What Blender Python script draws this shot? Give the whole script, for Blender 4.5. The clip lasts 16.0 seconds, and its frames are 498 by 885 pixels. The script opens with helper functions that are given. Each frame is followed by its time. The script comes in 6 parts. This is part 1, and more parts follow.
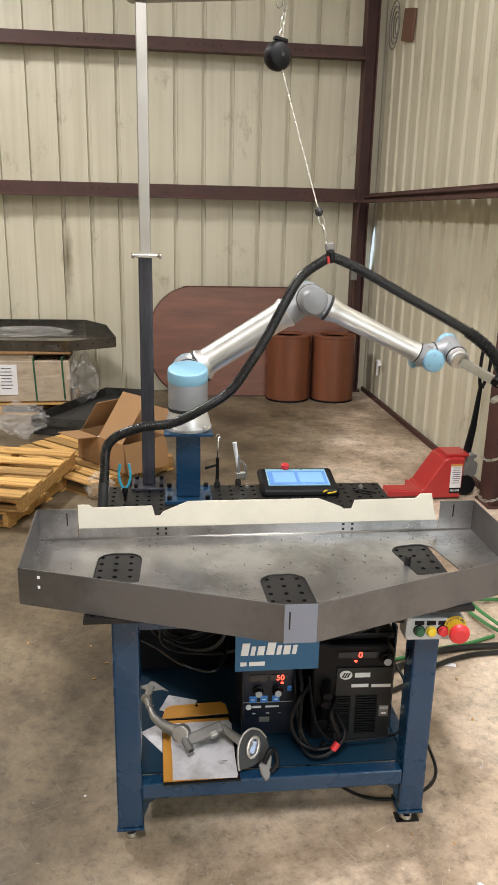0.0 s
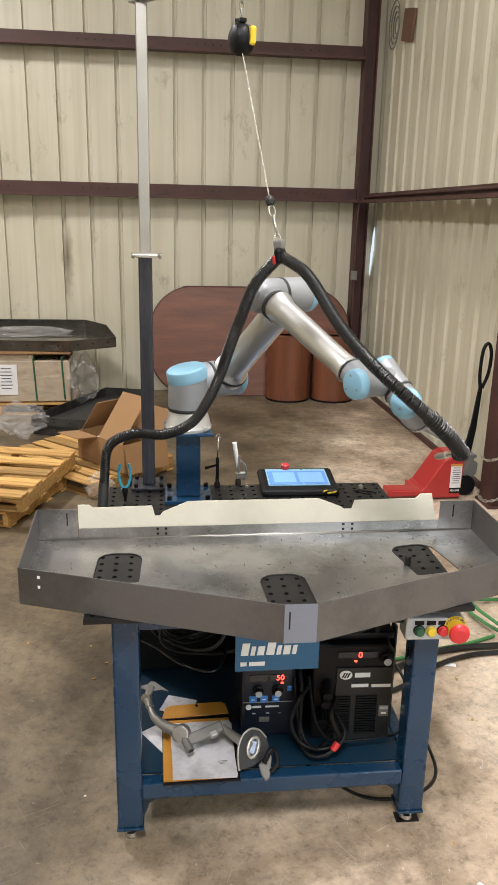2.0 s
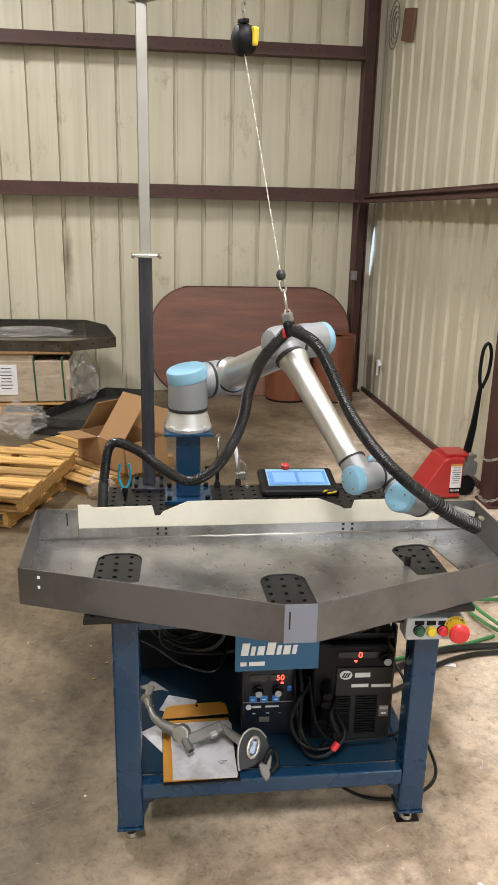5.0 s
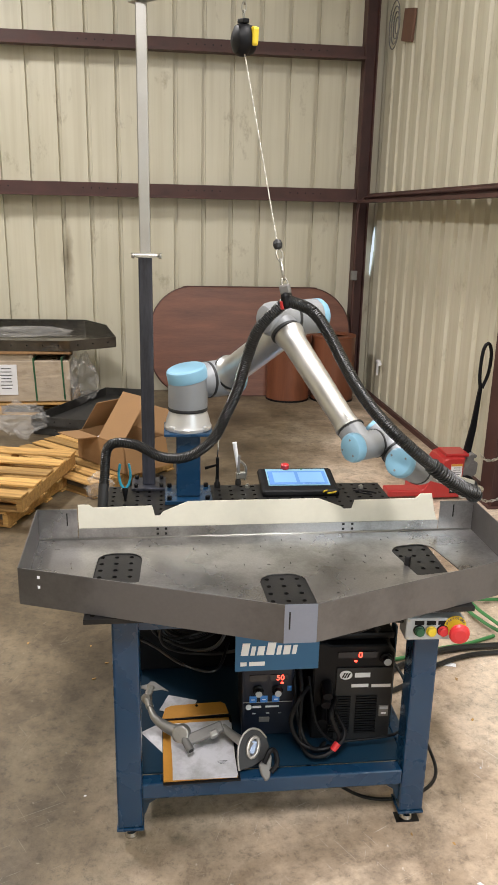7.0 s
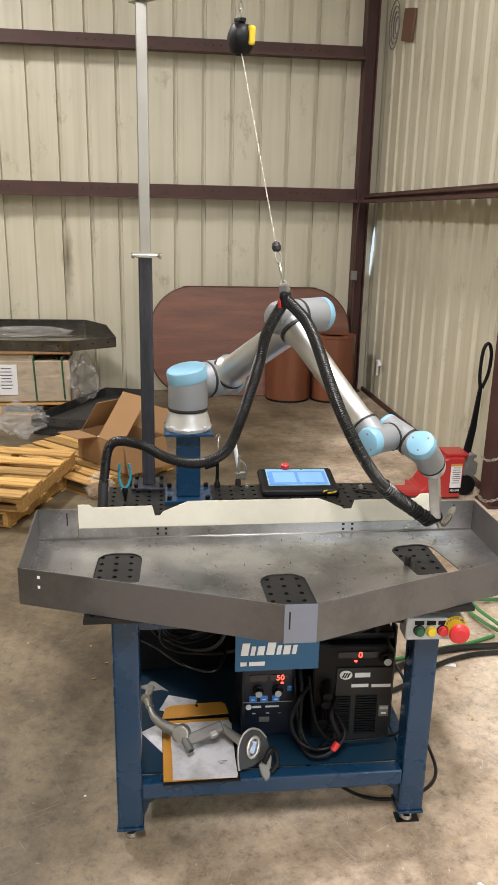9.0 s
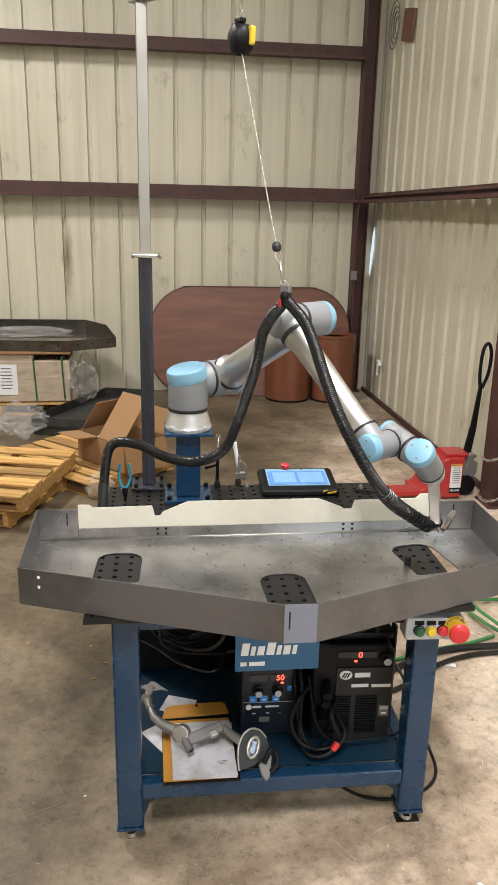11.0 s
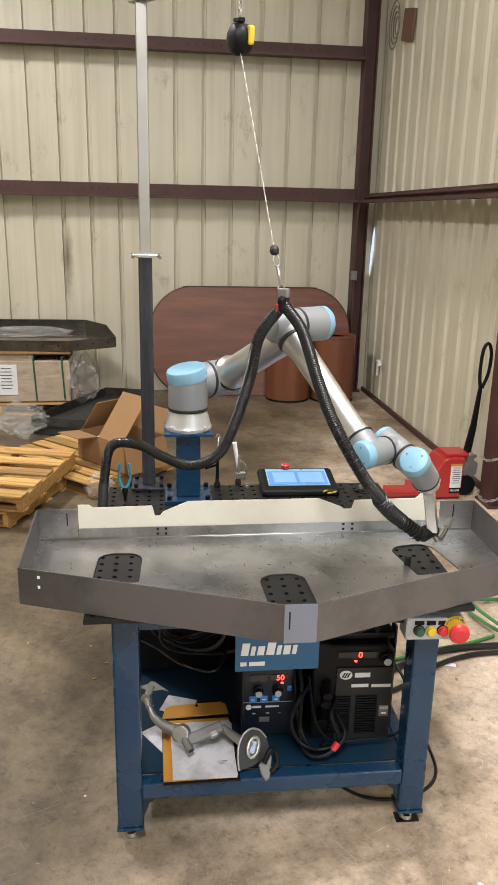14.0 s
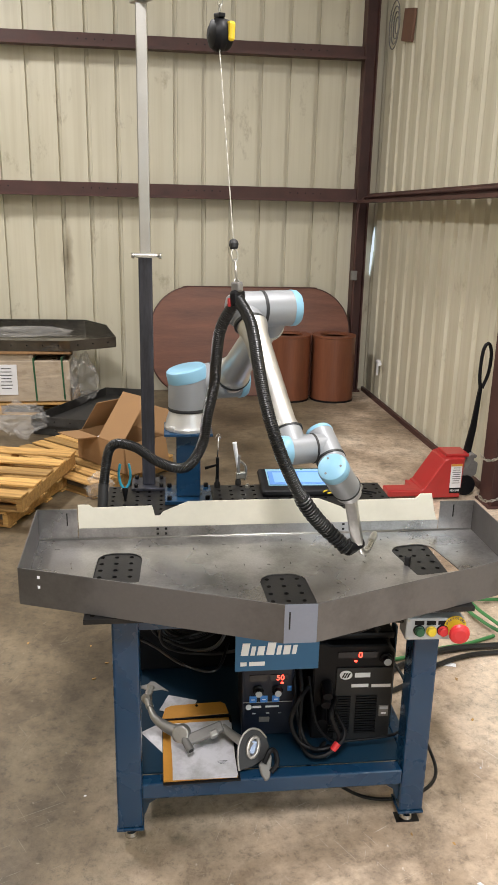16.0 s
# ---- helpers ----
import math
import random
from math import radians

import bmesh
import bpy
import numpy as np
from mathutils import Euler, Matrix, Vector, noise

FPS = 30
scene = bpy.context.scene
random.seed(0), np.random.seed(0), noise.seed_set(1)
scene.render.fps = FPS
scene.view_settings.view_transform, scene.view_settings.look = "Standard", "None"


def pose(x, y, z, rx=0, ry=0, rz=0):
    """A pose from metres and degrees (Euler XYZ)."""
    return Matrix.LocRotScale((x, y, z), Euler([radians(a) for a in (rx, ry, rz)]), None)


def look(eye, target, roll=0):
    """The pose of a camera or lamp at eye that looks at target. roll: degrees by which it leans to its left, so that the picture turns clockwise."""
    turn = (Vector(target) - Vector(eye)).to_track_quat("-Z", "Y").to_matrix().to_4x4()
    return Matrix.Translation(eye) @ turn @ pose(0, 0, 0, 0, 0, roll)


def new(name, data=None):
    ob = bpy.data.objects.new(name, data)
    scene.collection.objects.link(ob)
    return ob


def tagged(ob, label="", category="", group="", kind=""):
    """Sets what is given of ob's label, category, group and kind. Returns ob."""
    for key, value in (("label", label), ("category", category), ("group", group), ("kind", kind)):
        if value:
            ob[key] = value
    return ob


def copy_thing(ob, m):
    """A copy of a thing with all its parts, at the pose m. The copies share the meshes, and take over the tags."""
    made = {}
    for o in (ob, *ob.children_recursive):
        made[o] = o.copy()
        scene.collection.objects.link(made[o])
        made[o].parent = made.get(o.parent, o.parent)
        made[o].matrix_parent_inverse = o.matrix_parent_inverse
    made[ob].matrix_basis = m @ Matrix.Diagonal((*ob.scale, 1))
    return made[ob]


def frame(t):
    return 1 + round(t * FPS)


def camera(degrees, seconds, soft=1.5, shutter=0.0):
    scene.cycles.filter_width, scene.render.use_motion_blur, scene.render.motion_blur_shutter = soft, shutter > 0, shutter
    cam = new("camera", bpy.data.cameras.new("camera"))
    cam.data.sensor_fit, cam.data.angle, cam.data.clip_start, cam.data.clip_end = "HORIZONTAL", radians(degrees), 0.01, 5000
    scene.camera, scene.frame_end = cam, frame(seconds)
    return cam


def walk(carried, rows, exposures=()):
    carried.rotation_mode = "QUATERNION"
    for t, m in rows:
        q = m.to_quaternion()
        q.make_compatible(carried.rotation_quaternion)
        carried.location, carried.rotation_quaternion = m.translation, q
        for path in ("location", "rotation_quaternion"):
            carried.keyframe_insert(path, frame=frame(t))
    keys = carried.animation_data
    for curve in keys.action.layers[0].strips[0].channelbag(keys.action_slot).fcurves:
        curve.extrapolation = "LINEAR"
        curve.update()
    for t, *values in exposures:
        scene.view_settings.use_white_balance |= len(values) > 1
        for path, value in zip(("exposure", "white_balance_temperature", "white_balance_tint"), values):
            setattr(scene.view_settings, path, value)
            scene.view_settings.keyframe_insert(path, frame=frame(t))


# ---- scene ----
cam = camera(36.06, 16.0, soft=1.0, shutter=0.4)
EYE = (0.2, -3.1, 2.0901)
VIEW = Matrix.Translation(EYE) @ Euler((0, 0, radians(-7.52))).to_matrix().to_4x4() @ pose(0, 0, 0, 90 - 16.616) @ pose(0, 0, 0, 0, 0, 1.26)
walk(cam, [(0.0, VIEW), (16.0, VIEW)])

# ---- world and light ----
world = bpy.data.worlds.new("world")
world.use_nodes = True
scene.world = world
sky = world.node_tree.nodes.new("ShaderNodeTexSky")
sky.sky_type, sky.sun_disc, sky.sun_elevation, sky.sun_rotation = "NISHITA", False, radians(45), radians(200)
world.node_tree.links.new(sky.outputs[0], world.node_tree.nodes["Background"].inputs[0])
world.node_tree.nodes["Background"].inputs[1].default_value = 0.1


def lamp(name, at, target, sx, sy, power, colour):
    data = bpy.data.lights.new(name, "AREA")
    data.shape, data.size, data.size_y, data.energy, data.color = "RECTANGLE", sx, sy, power, colour
    ob = new(name, data)
    ob.matrix_world = look(at, target)
    return ob


# overhead high-bay fixtures of the hall and the open dock door behind the camera
WARM, DAY = (1.0, 0.965, 0.955), (0.76, 0.90, 1.0)
lamp("high_bay_light", (1.6, 2.6, 5.7), (1.6, 2.6, 0), 0.5, 1.2, 25, WARM)
lamp("high_bay_light", (-2.6, 2.4, 5.7), (-2.6, 2.4, 0), 0.5, 1.2, 315, WARM)
lamp("high_bay_light", (1.5, -1.2, 5.6), (1.5, -1.2, 0), 0.4, 1.2, 210, WARM)
lamp("high_bay_light", (-0.2, -3.9, 5.4), (-0.2, -3.9, 0), 0.5, 1.2, 275, WARM)
lamp("dock_door_daylight", (2.75, -4.4, 1.9), (0.9, -0.9, 0.2), 2.6, 3.0, 105, DAY)
scene.view_settings.exposure = 0.0

# ---- materials ----


def material(name, colour, rough=0.5, metal=0.0, vary=0.12, scale=6.0, bump=0.05, grain=120.0, colour2=None, stain=0.0, stain_scale=1.2, emit=0.0, coat=0.0, stretch=(1, 1, 1), spread=0.0):
    m = bpy.data.materials.new(name)
    m.use_nodes = True
    nt = m.node_tree
    n, l = nt.nodes, nt.links
    b = n["Principled BSDF"]
    b.inputs["Roughness"].default_value, b.inputs["Metallic"].default_value = rough, metal
    if coat:
        b.inputs["Coat Weight"].default_value = coat
    tc = n.new("ShaderNodeTexCoord")
    mp = n.new("ShaderNodeMapping")
    mp.inputs["Scale"].default_value = stretch
    l.new(tc.outputs["Object"], mp.inputs[0])
    big, fine = n.new("ShaderNodeTexNoise"), n.new("ShaderNodeTexNoise")
    big.inputs["Scale"].default_value, big.inputs["Detail"].default_value = scale, 6
    fine.inputs["Scale"].default_value, fine.inputs["Detail"].default_value = grain, 3
    l.new(mp.outputs[0], big.inputs["Vector"]), l.new(mp.outputs[0], fine.inputs["Vector"])
    ramp = n.new("ShaderNodeValToRGB")
    c = Vector(colour)
    c2 = Vector(colour2) if colour2 else c * (1 - 2 * vary)
    ramp.color_ramp.elements[0].position, ramp.color_ramp.elements[1].position = 0.3, 0.7
    ramp.color_ramp.elements[0].color, ramp.color_ramp.elements[1].color = (*c2, 1), (*c, 1)
    mix = n.new("ShaderNodeMix")
    mix.data_type = "FLOAT"
    mix.inputs[0].default_value = 0.3
    l.new(big.outputs[0], mix.inputs[2]), l.new(fine.outputs[0], mix.inputs[3])
    l.new(mix.outputs[0], ramp.inputs[0])
    out = ramp.outputs[0]
    if stain:
        st = n.new("ShaderNodeTexNoise")
        st.inputs["Scale"].default_value, st.inputs["Detail"].default_value, st.inputs["Roughness"].default_value = stain_scale, 8, 0.65
        l.new(mp.outputs[0], st.inputs["Vector"])
        r2 = n.new("ShaderNodeValToRGB")
        r2.color_ramp.elements[0].position, r2.color_ramp.elements[1].position = 0.36, 0.56
        r2.color_ramp.elements[0].color = (1 - stain, 1 - stain, 1 - stain * 1.05, 1)
        r2.color_ramp.elements[1].color = (1, 1, 1, 1)
        l.new(st.outputs[0], r2.inputs[0])
        mm = n.new("ShaderNodeMix")
        mm.data_type, mm.blend_type = "RGBA", "MULTIPLY"
        mm.inputs[0].default_value = 1
        l.new(out, mm.inputs[6]), l.new(r2.outputs[0], mm.inputs[7])
        out = mm.outputs[2]
    if spread:
        info = n.new("ShaderNodeObjectInfo")
        hs = n.new("ShaderNodeHueSaturation")
        mr = n.new("ShaderNodeMapRange")
        mr.inputs[3].default_value, mr.inputs[4].default_value = 1 - spread, 1 + spread
        l.new(info.outputs["Random"], mr.inputs[0]), l.new(mr.outputs[0], hs.inputs["Value"]), l.new(out, hs.inputs["Color"])
        out = hs.outputs[0]
    l.new(out, b.inputs["Base Color"])
    rr = n.new("ShaderNodeMapRange")
    rr.inputs[3].default_value, rr.inputs[4].default_value = max(0.04, rough - 0.12), min(1, rough + 0.12)
    l.new(big.outputs[0], rr.inputs[0]), l.new(rr.outputs[0], b.inputs["Roughness"])
    if bump:
        bp = n.new("ShaderNodeBump")
        bp.inputs["Strength"].default_value, bp.inputs["Distance"].default_value = bump, 0.01
        l.new(fine.outputs[0], bp.inputs["Height"]), l.new(bp.outputs[0], b.inputs["Normal"])
    if emit:
        b.inputs["Emission Color"].default_value = (*colour, 1)
        b.inputs["Emission Strength"].default_value = emit
    return m


def wall_steel():
    """Cream factory paint on sheet steel: slow fading, rain-like streaks, rubbed dirt and dark specks."""
    m = bpy.data.materials.new("cream_wall_steel")
    m.use_nodes = True
    n, l = m.node_tree.nodes, m.node_tree.links
    b = n["Principled BSDF"]
    b.inputs["Roughness"].default_value = 0.42
    tc = n.new("ShaderNodeTexCoord")

    def layer(scale, detail, stretch, stops, rough=0.6):
        mp, t, r = n.new("ShaderNodeMapping"), n.new("ShaderNodeTexNoise"), n.new("ShaderNodeValToRGB")
        mp.inputs["Scale"].default_value = stretch
        t.inputs["Scale"].default_value, t.inputs["Detail"].default_value, t.inputs["Roughness"].default_value = scale, detail, rough
        for e, (pos, c) in zip(r.color_ramp.elements, stops):
            e.position, e.color = pos, (*c, 1)
        l.new(tc.outputs["Object"], mp.inputs[0]), l.new(mp.outputs[0], t.inputs["Vector"]), l.new(t.outputs[0], r.inputs[0])
        return r.outputs[0]

    col = layer(0.7, 3, (1, 1, 0.7), [(0.3, (0.52, 0.49, 0.38)), (0.7, (0.62, 0.585, 0.465))])
    for fac, src in ((0.7, layer(9, 4, (1, 1, 0.035), [(0.36, (0.86, 0.84, 0.80)), (0.55, (1, 1, 1))])),
                     (0.8, layer(2.3, 9, (1, 1, 0.6), [(0.30, (0.50, 0.45, 0.38)), (0.42, (1, 1, 1))], 0.75)),
                     (0.9, layer(14, 2, (1, 1, 1), [(0.20, (0.30, 0.27, 0.24)), (0.235, (1, 1, 1))]))):
        x = n.new("ShaderNodeMix")
        x.data_type, x.blend_type = "RGBA", "MULTIPLY"
        x.inputs[0].default_value = fac
        l.new(col, x.inputs[6]), l.new(src, x.inputs[7])
        col = x.outputs[2]
    # one old brown run of dirt beside a rib
    off, wid, rag, size, stop = (n.new(k) for k in ("ShaderNodeVectorMath", "ShaderNodeVectorMath", "ShaderNodeTexNoise", "ShaderNodeVectorMath", "ShaderNodeValToRGB"))
    off.operation, wid.operation, size.operation = "SUBTRACT", "MULTIPLY", "LENGTH"
    off.inputs[1].default_value, wid.inputs[1].default_value = (4.767, 0, 1.576), (13.0, 0, 1.9)
    rag.inputs["Scale"].default_value, rag.inputs["Detail"].default_value = 5, 7
    mul = n.new("ShaderNodeMath")
    mul.operation = "MULTIPLY"
    stop.color_ramp.elements[0].position, stop.color_ramp.elements[1].position = 0.04, 0.45
    stop.color_ramp.elements[0].color, stop.color_ramp.elements[1].color = (0.22, 0.17, 0.11, 1), (1, 1, 1, 1)
    l.new(tc.outputs["Object"], off.inputs[0]), l.new(off.outputs[0], wid.inputs[0]), l.new(wid.outputs[0], size.inputs[0]), l.new(tc.outputs["Object"], rag.inputs["Vector"])
    l.new(size.outputs["Value"], mul.inputs[0]), l.new(rag.outputs[0], mul.inputs[1]), l.new(mul.outputs[0], stop.inputs[0])
    x = n.new("ShaderNodeMix")
    x.data_type, x.blend_type = "RGBA", "MULTIPLY"
    x.inputs[0].default_value = 0.8
    l.new(col, x.inputs[6]), l.new(stop.outputs[0], x.inputs[7])
    l.new(x.outputs[2], b.inputs["Base Color"])
    return m


M_WALL = wall_steel()
M_CEIL = material("insulated_ceiling", (0.6, 0.59, 0.55), 0.8)
M_RED_STEEL = material("red_oxide_primer", (0.085, 0.034, 0.028), 0.6, 0.0, 0.2, 5, 0.05, stain=0.2, stain_scale=3)
M_BLUE = material("blue_enamel", (0.007, 0.042, 0.100), 0.28, 0.0, 0.08, 7, 0.02, 200, coat=0.3)
M_BLUE_DARK = material("dark_blue_enamel", (0.006, 0.030, 0.060), 0.4, 0.0, 0.1, 7, 0.02, 200)
M_PLATE = material("black_oxide_plate", (0.028, 0.027, 0.027), 0.42, 0.5, 0.2, 9, 0.04)
M_HOLE = material("dark_bore", (0.006, 0.006, 0.006), 0.8)
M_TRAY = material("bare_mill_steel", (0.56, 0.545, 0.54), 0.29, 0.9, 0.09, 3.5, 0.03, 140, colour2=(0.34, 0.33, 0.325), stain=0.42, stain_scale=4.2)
# the same tray steel, darkened in colour for the walls in shade
M_TRAY_SHADED = material("shaded_mill_steel", (0.19, 0.18, 0.18), 0.45, 0.6, 0.1, 3, 0.03, 90, stain=0.3, stain_scale=3)
M_CREAM = material("cream_film_sheet", (0.74, 0.71, 0.60), 0.4, 0.0, 0.04, 5, 0.01, 60, stain=0.06, stain_scale=5)
M_CLIPPLATE = material("blue_grey_new_sheet", (0.27, 0.31, 0.41), 0.35, 0.7, 0.05, 8, 0.01)
M_ALU = material("brushed_aluminium", (0.62, 0.615, 0.60), 0.40, 0.95, 0.05, 7, 0.01, 300)
M_MAST = material("dull_square_tube", (0.52, 0.51, 0.49), 0.38, 0.9, 0.06, 6, 0.01, 200)
M_ALU_CAST = material("cast_silver_paint", (0.62, 0.62, 0.62), 0.34, 0.6, 0.05, 10, 0.02, 260)
M_ROBOT_GREY = material("robot_grey_enamel", (0.27, 0.28, 0.295), 0.45, 0.2, 0.05, 9, 0.02, 220)
M_NICKEL = material("satin_nickel", (0.40, 0.385, 0.36), 0.42, 0.75, 0.08, 10, 0.02, 200)
M_CAP = material("light_blue_plastic", (0.21, 0.41, 0.55), 0.45, 0.0, 0.04, 9, 0.02, 220)
M_RING = material("black_rubber", (0.015, 0.015, 0.016), 0.55, 0.0, 0.1, 20, 0.03)
M_HOSE = material("black_corrugated_plastic", (0.006, 0.006, 0.0065), 0.36, 0.0, 0.1, 30, 0.0)
M_BLACK = material("black_plastic", (0.0055, 0.0055, 0.007), 0.48, 0.0, 0.15, 25, 0.03)
M_BLACK.node_tree.nodes["Principled BSDF"].inputs["Specular IOR Level"].default_value = 0.22
M_STEEL = material("polished_steel", (0.62, 0.61, 0.59), 0.25, 1.0, 0.08, 12, 0.02, 200)
M_POST_DARK = material("dark_steel_tube", (0.13, 0.135, 0.17), 0.36, 0.7, 0.3, 9, 0.03, stain=0.5, stain_scale=7, stretch=(1, 1, 0.15))
M_ZINC = material("zinc_plate", (0.55, 0.54, 0.50), 0.32, 0.9, 0.1, 25, 0.02)
M_ROPE = material("pale_coated_wire", (0.66, 0.64, 0.58), 0.5, 0.2, 0.05, 20, 0.0)
M_WOOD = material("cherry_laminate", (0.21, 0.082, 0.048), 0.40, 0.0, 0.1, 1.6, 0.01, 14, colour2=(0.095, 0.033, 0.019), stretch=(1.0, 9, 9))
M_WOOD_UP = material("cherry_laminate_upright", (0.22, 0.075, 0.036), 0.38, 0.0, 0.1, 7.0, 0.01, 60, colour2=(0.12, 0.042, 0.022), stretch=(1.0, 1, 0.09))
M_PINE = material("pallet_pine", (0.62, 0.38, 0.13), 0.7, 0.0, 0.1, 6, 0.15, 70, colour2=(0.36, 0.19, 0.055), stretch=(7, 1, 7), spread=0.35, stain=0.3, stain_scale=4)
M_CARD = material("brown_cardboard", (0.31, 0.175, 0.078), 0.8, 0.0, 0.06, 7, 0.04, 100)
M_BROWN_PLATE = material("brown_rusty_plate", (0.17, 0.085, 0.055), 0.6, 0.0, 0.15, 12, 0.08, 60)
M_CARD_DARK = material("dark_cardboard", (0.24, 0.14, 0.065), 0.85, 0.0, 0.06, 7, 0.04, 100)
M_CRATE = material("wrapped_carton", (0.50, 0.41, 0.31), 0.30, 0.0, 0.16, 5, 0.9, 9, coat=0.8, stretch=(1, 1, 2.2))
M_PAPER = material("white_paper", (0.74, 0.74, 0.76), 0.7, 0.0, 0.03, 8, 0.02)
M_SMUDGED = material("smudged_paper", (0.66, 0.65, 0.69), 0.7, 0.0, 0.05, 14, 0.03, 60, stain=0.35, stain_scale=9)
M_INK = material("grey_print", (0.12, 0.12, 0.13), 0.7)
M_WHITE = material("white_print", (0.85, 0.86, 0.88), 0.5, vary=0.01)
M_GUNMETAL = material("black_painted_sheet", (0.26, 0.25, 0.24), 0.2, 0.95, 0.3, 6, 0.8, 5, coat=0.6)
M_DULL_BLACK = material("dull_black_sheet", (0.075, 0.073, 0.07), 0.5, 0.3, 0.3, 6, 0.05, stain=0.3, stain_scale=5)
M_RED = material("red_enamel", (0.42, 0.022, 0.022), 0.38, 0.0, 0.1, 7, 0.02, coat=0.3)
M_BUTTON_RED = material("red_plastic", (0.60, 0.03, 0.035), 0.35, vary=0.05)
M_GREEN = material("green_plastic", (0.02, 0.10, 0.045), 0.4, vary=0.05)
M_YELLOW = material("yellow_plastic", (0.72, 0.52, 0.03), 0.4, vary=0.05)
M_GREY_BOX = material("light_grey_enclosure", (0.50, 0.52, 0.55), 0.45, 0.0, 0.04, 9)
M_GREY_CAST = material("grey_cast_iron", (0.22, 0.21, 0.20), 0.55, 0.3, 0.1, 20, 0.05)
M_ORANGE = material("amber_plastic", (0.62, 0.29, 0.05), 0.35, 0.0, 0.08, 15)
M_SCREEN = material("lit_screen", (0.10, 0.22, 0.50), 0.25, emit=0.42, vary=0.02)
M_SCREEN_B = material("lit_screen_panel", (0.17, 0.33, 0.62), 0.25, emit=0.42, vary=0.02)
M_LED = material("red_led", (1.0, 0.05, 0.03), 0.4, emit=6.0, vary=0.0)
M_DISPLAY = material("dark_display", (0.03, 0.03, 0.035), 0.2)
M_KEY = material("blue_keypad", (0.07, 0.27, 0.75), 0.4, vary=0.03)
M_GREEN_HOSE = material("green_rubber_hose", (0.05, 0.20, 0.06), 0.5, 0.0, 0.1, 20)
M_CYAN = material("blue_grip", (0.03, 0.33, 0.48), 0.45)
M_DAYLIGHT = material("daylight_gap", (0.75, 0.88, 1.0), 0.5, emit=0.9, vary=0.0)


def concrete():
    """Worn warehouse concrete: broad stains, mottling, fine grit and pale scratches."""
    m = bpy.data.materials.new("worn_concrete")
    m.use_nodes = True
    n, l = m.node_tree.nodes, m.node_tree.links
    b = n["Principled BSDF"]
    tc = n.new("ShaderNodeTexCoord")

    def noise_at(scale, detail, rough, stretch=(1, 1, 1), turn=0.0, warp=0.0):
        mp, t = n.new("ShaderNodeMapping"), n.new("ShaderNodeTexNoise")
        mp.vector_type = "TEXTURE"
        mp.inputs["Scale"].default_value, mp.inputs["Rotation"].default_value = stretch, (0, 0, turn)
        t.inputs["Scale"].default_value, t.inputs["Detail"].default_value, t.inputs["Roughness"].default_value, t.inputs["Distortion"].default_value = scale, detail, rough, warp
        l.new(tc.outputs["Object"], mp.inputs[0]), l.new(mp.outputs[0], t.inputs["Vector"])
        return t.outputs[0]

    def ramp(src, stops):
        r = n.new("ShaderNodeValToRGB")
        while len(r.color_ramp.elements) < len(stops):
            r.color_ramp.elements.new(0.5)
        for e, (pos, c) in zip(r.color_ramp.elements, stops):
            e.position, e.color = pos, (*c, 1)
        l.new(src, r.inputs[0])
        return r.outputs[0]

    def mix(kind, fac, a, c):
        x = n.new("ShaderNodeMix")
        x.data_type, x.blend_type = "RGBA", kind
        x.inputs[0].default_value = fac
        l.new(a, x.inputs[6]), l.new(c, x.inputs[7])
        return x.outputs[2]

    g = lambda v: (v, v, v)
    col = ramp(noise_at(0.8, 13, 0.66, warp=0.15), [(0.34, (0.13, 0.095, 0.065)), (0.44, (0.23, 0.175, 0.125)), (0.53, (0.36, 0.285, 0.215)), (0.64, (0.50, 0.42, 0.335))])
    col = mix("MULTIPLY", 0.62, col, ramp(noise_at(4.0, 12, 0.74, warp=0.1), [(0.38, g(0.45)), (0.5, g(0.95)), (0.62, g(1.15))]))
    col = mix("MULTIPLY", 0.8, col, ramp(noise_at(90, 4, 0.7), [(0.30, g(0.7)), (0.42, g(1.0)), (0.75, g(1.05))]))
    col = mix("MULTIPLY", 0.72, col, ramp(noise_at(19, 9, 0.78), [(0.36, g(0.42)), (0.47, g(0.95)), (0.62, g(1.18))]))
    col = mix("SCREEN", 0.5, col, ramp(noise_at(33, 3, 0.5), [(0.70, g(0.0)), (0.74, g(0.45))]))
    for turn, k in ((0.4, 0.5), (2.1, 0.45), (1.2, 0.4)):
        col = mix("SCREEN", k, col, ramp(noise_at(5, 2, 0.5, (1, 0.03, 1), turn, 0.3), [(0.70, g(0.0)), (0.74, g(0.4))]))
    # pale worn lane, old dirt, ragged border; light falloff left and back painted in
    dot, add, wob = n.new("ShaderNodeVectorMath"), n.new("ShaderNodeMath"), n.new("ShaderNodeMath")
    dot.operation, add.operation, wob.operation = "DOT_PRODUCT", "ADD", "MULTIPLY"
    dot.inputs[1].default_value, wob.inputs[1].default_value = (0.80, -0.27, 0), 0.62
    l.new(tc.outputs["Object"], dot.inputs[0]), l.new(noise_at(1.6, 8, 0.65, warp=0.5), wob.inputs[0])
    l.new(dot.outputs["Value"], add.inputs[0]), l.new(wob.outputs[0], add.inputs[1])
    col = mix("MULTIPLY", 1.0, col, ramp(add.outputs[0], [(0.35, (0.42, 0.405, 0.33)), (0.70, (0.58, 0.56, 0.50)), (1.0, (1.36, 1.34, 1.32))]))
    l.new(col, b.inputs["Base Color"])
    rr = n.new("ShaderNodeMapRange")
    rr.inputs[3].default_value, rr.inputs[4].default_value = 0.36, 0.72
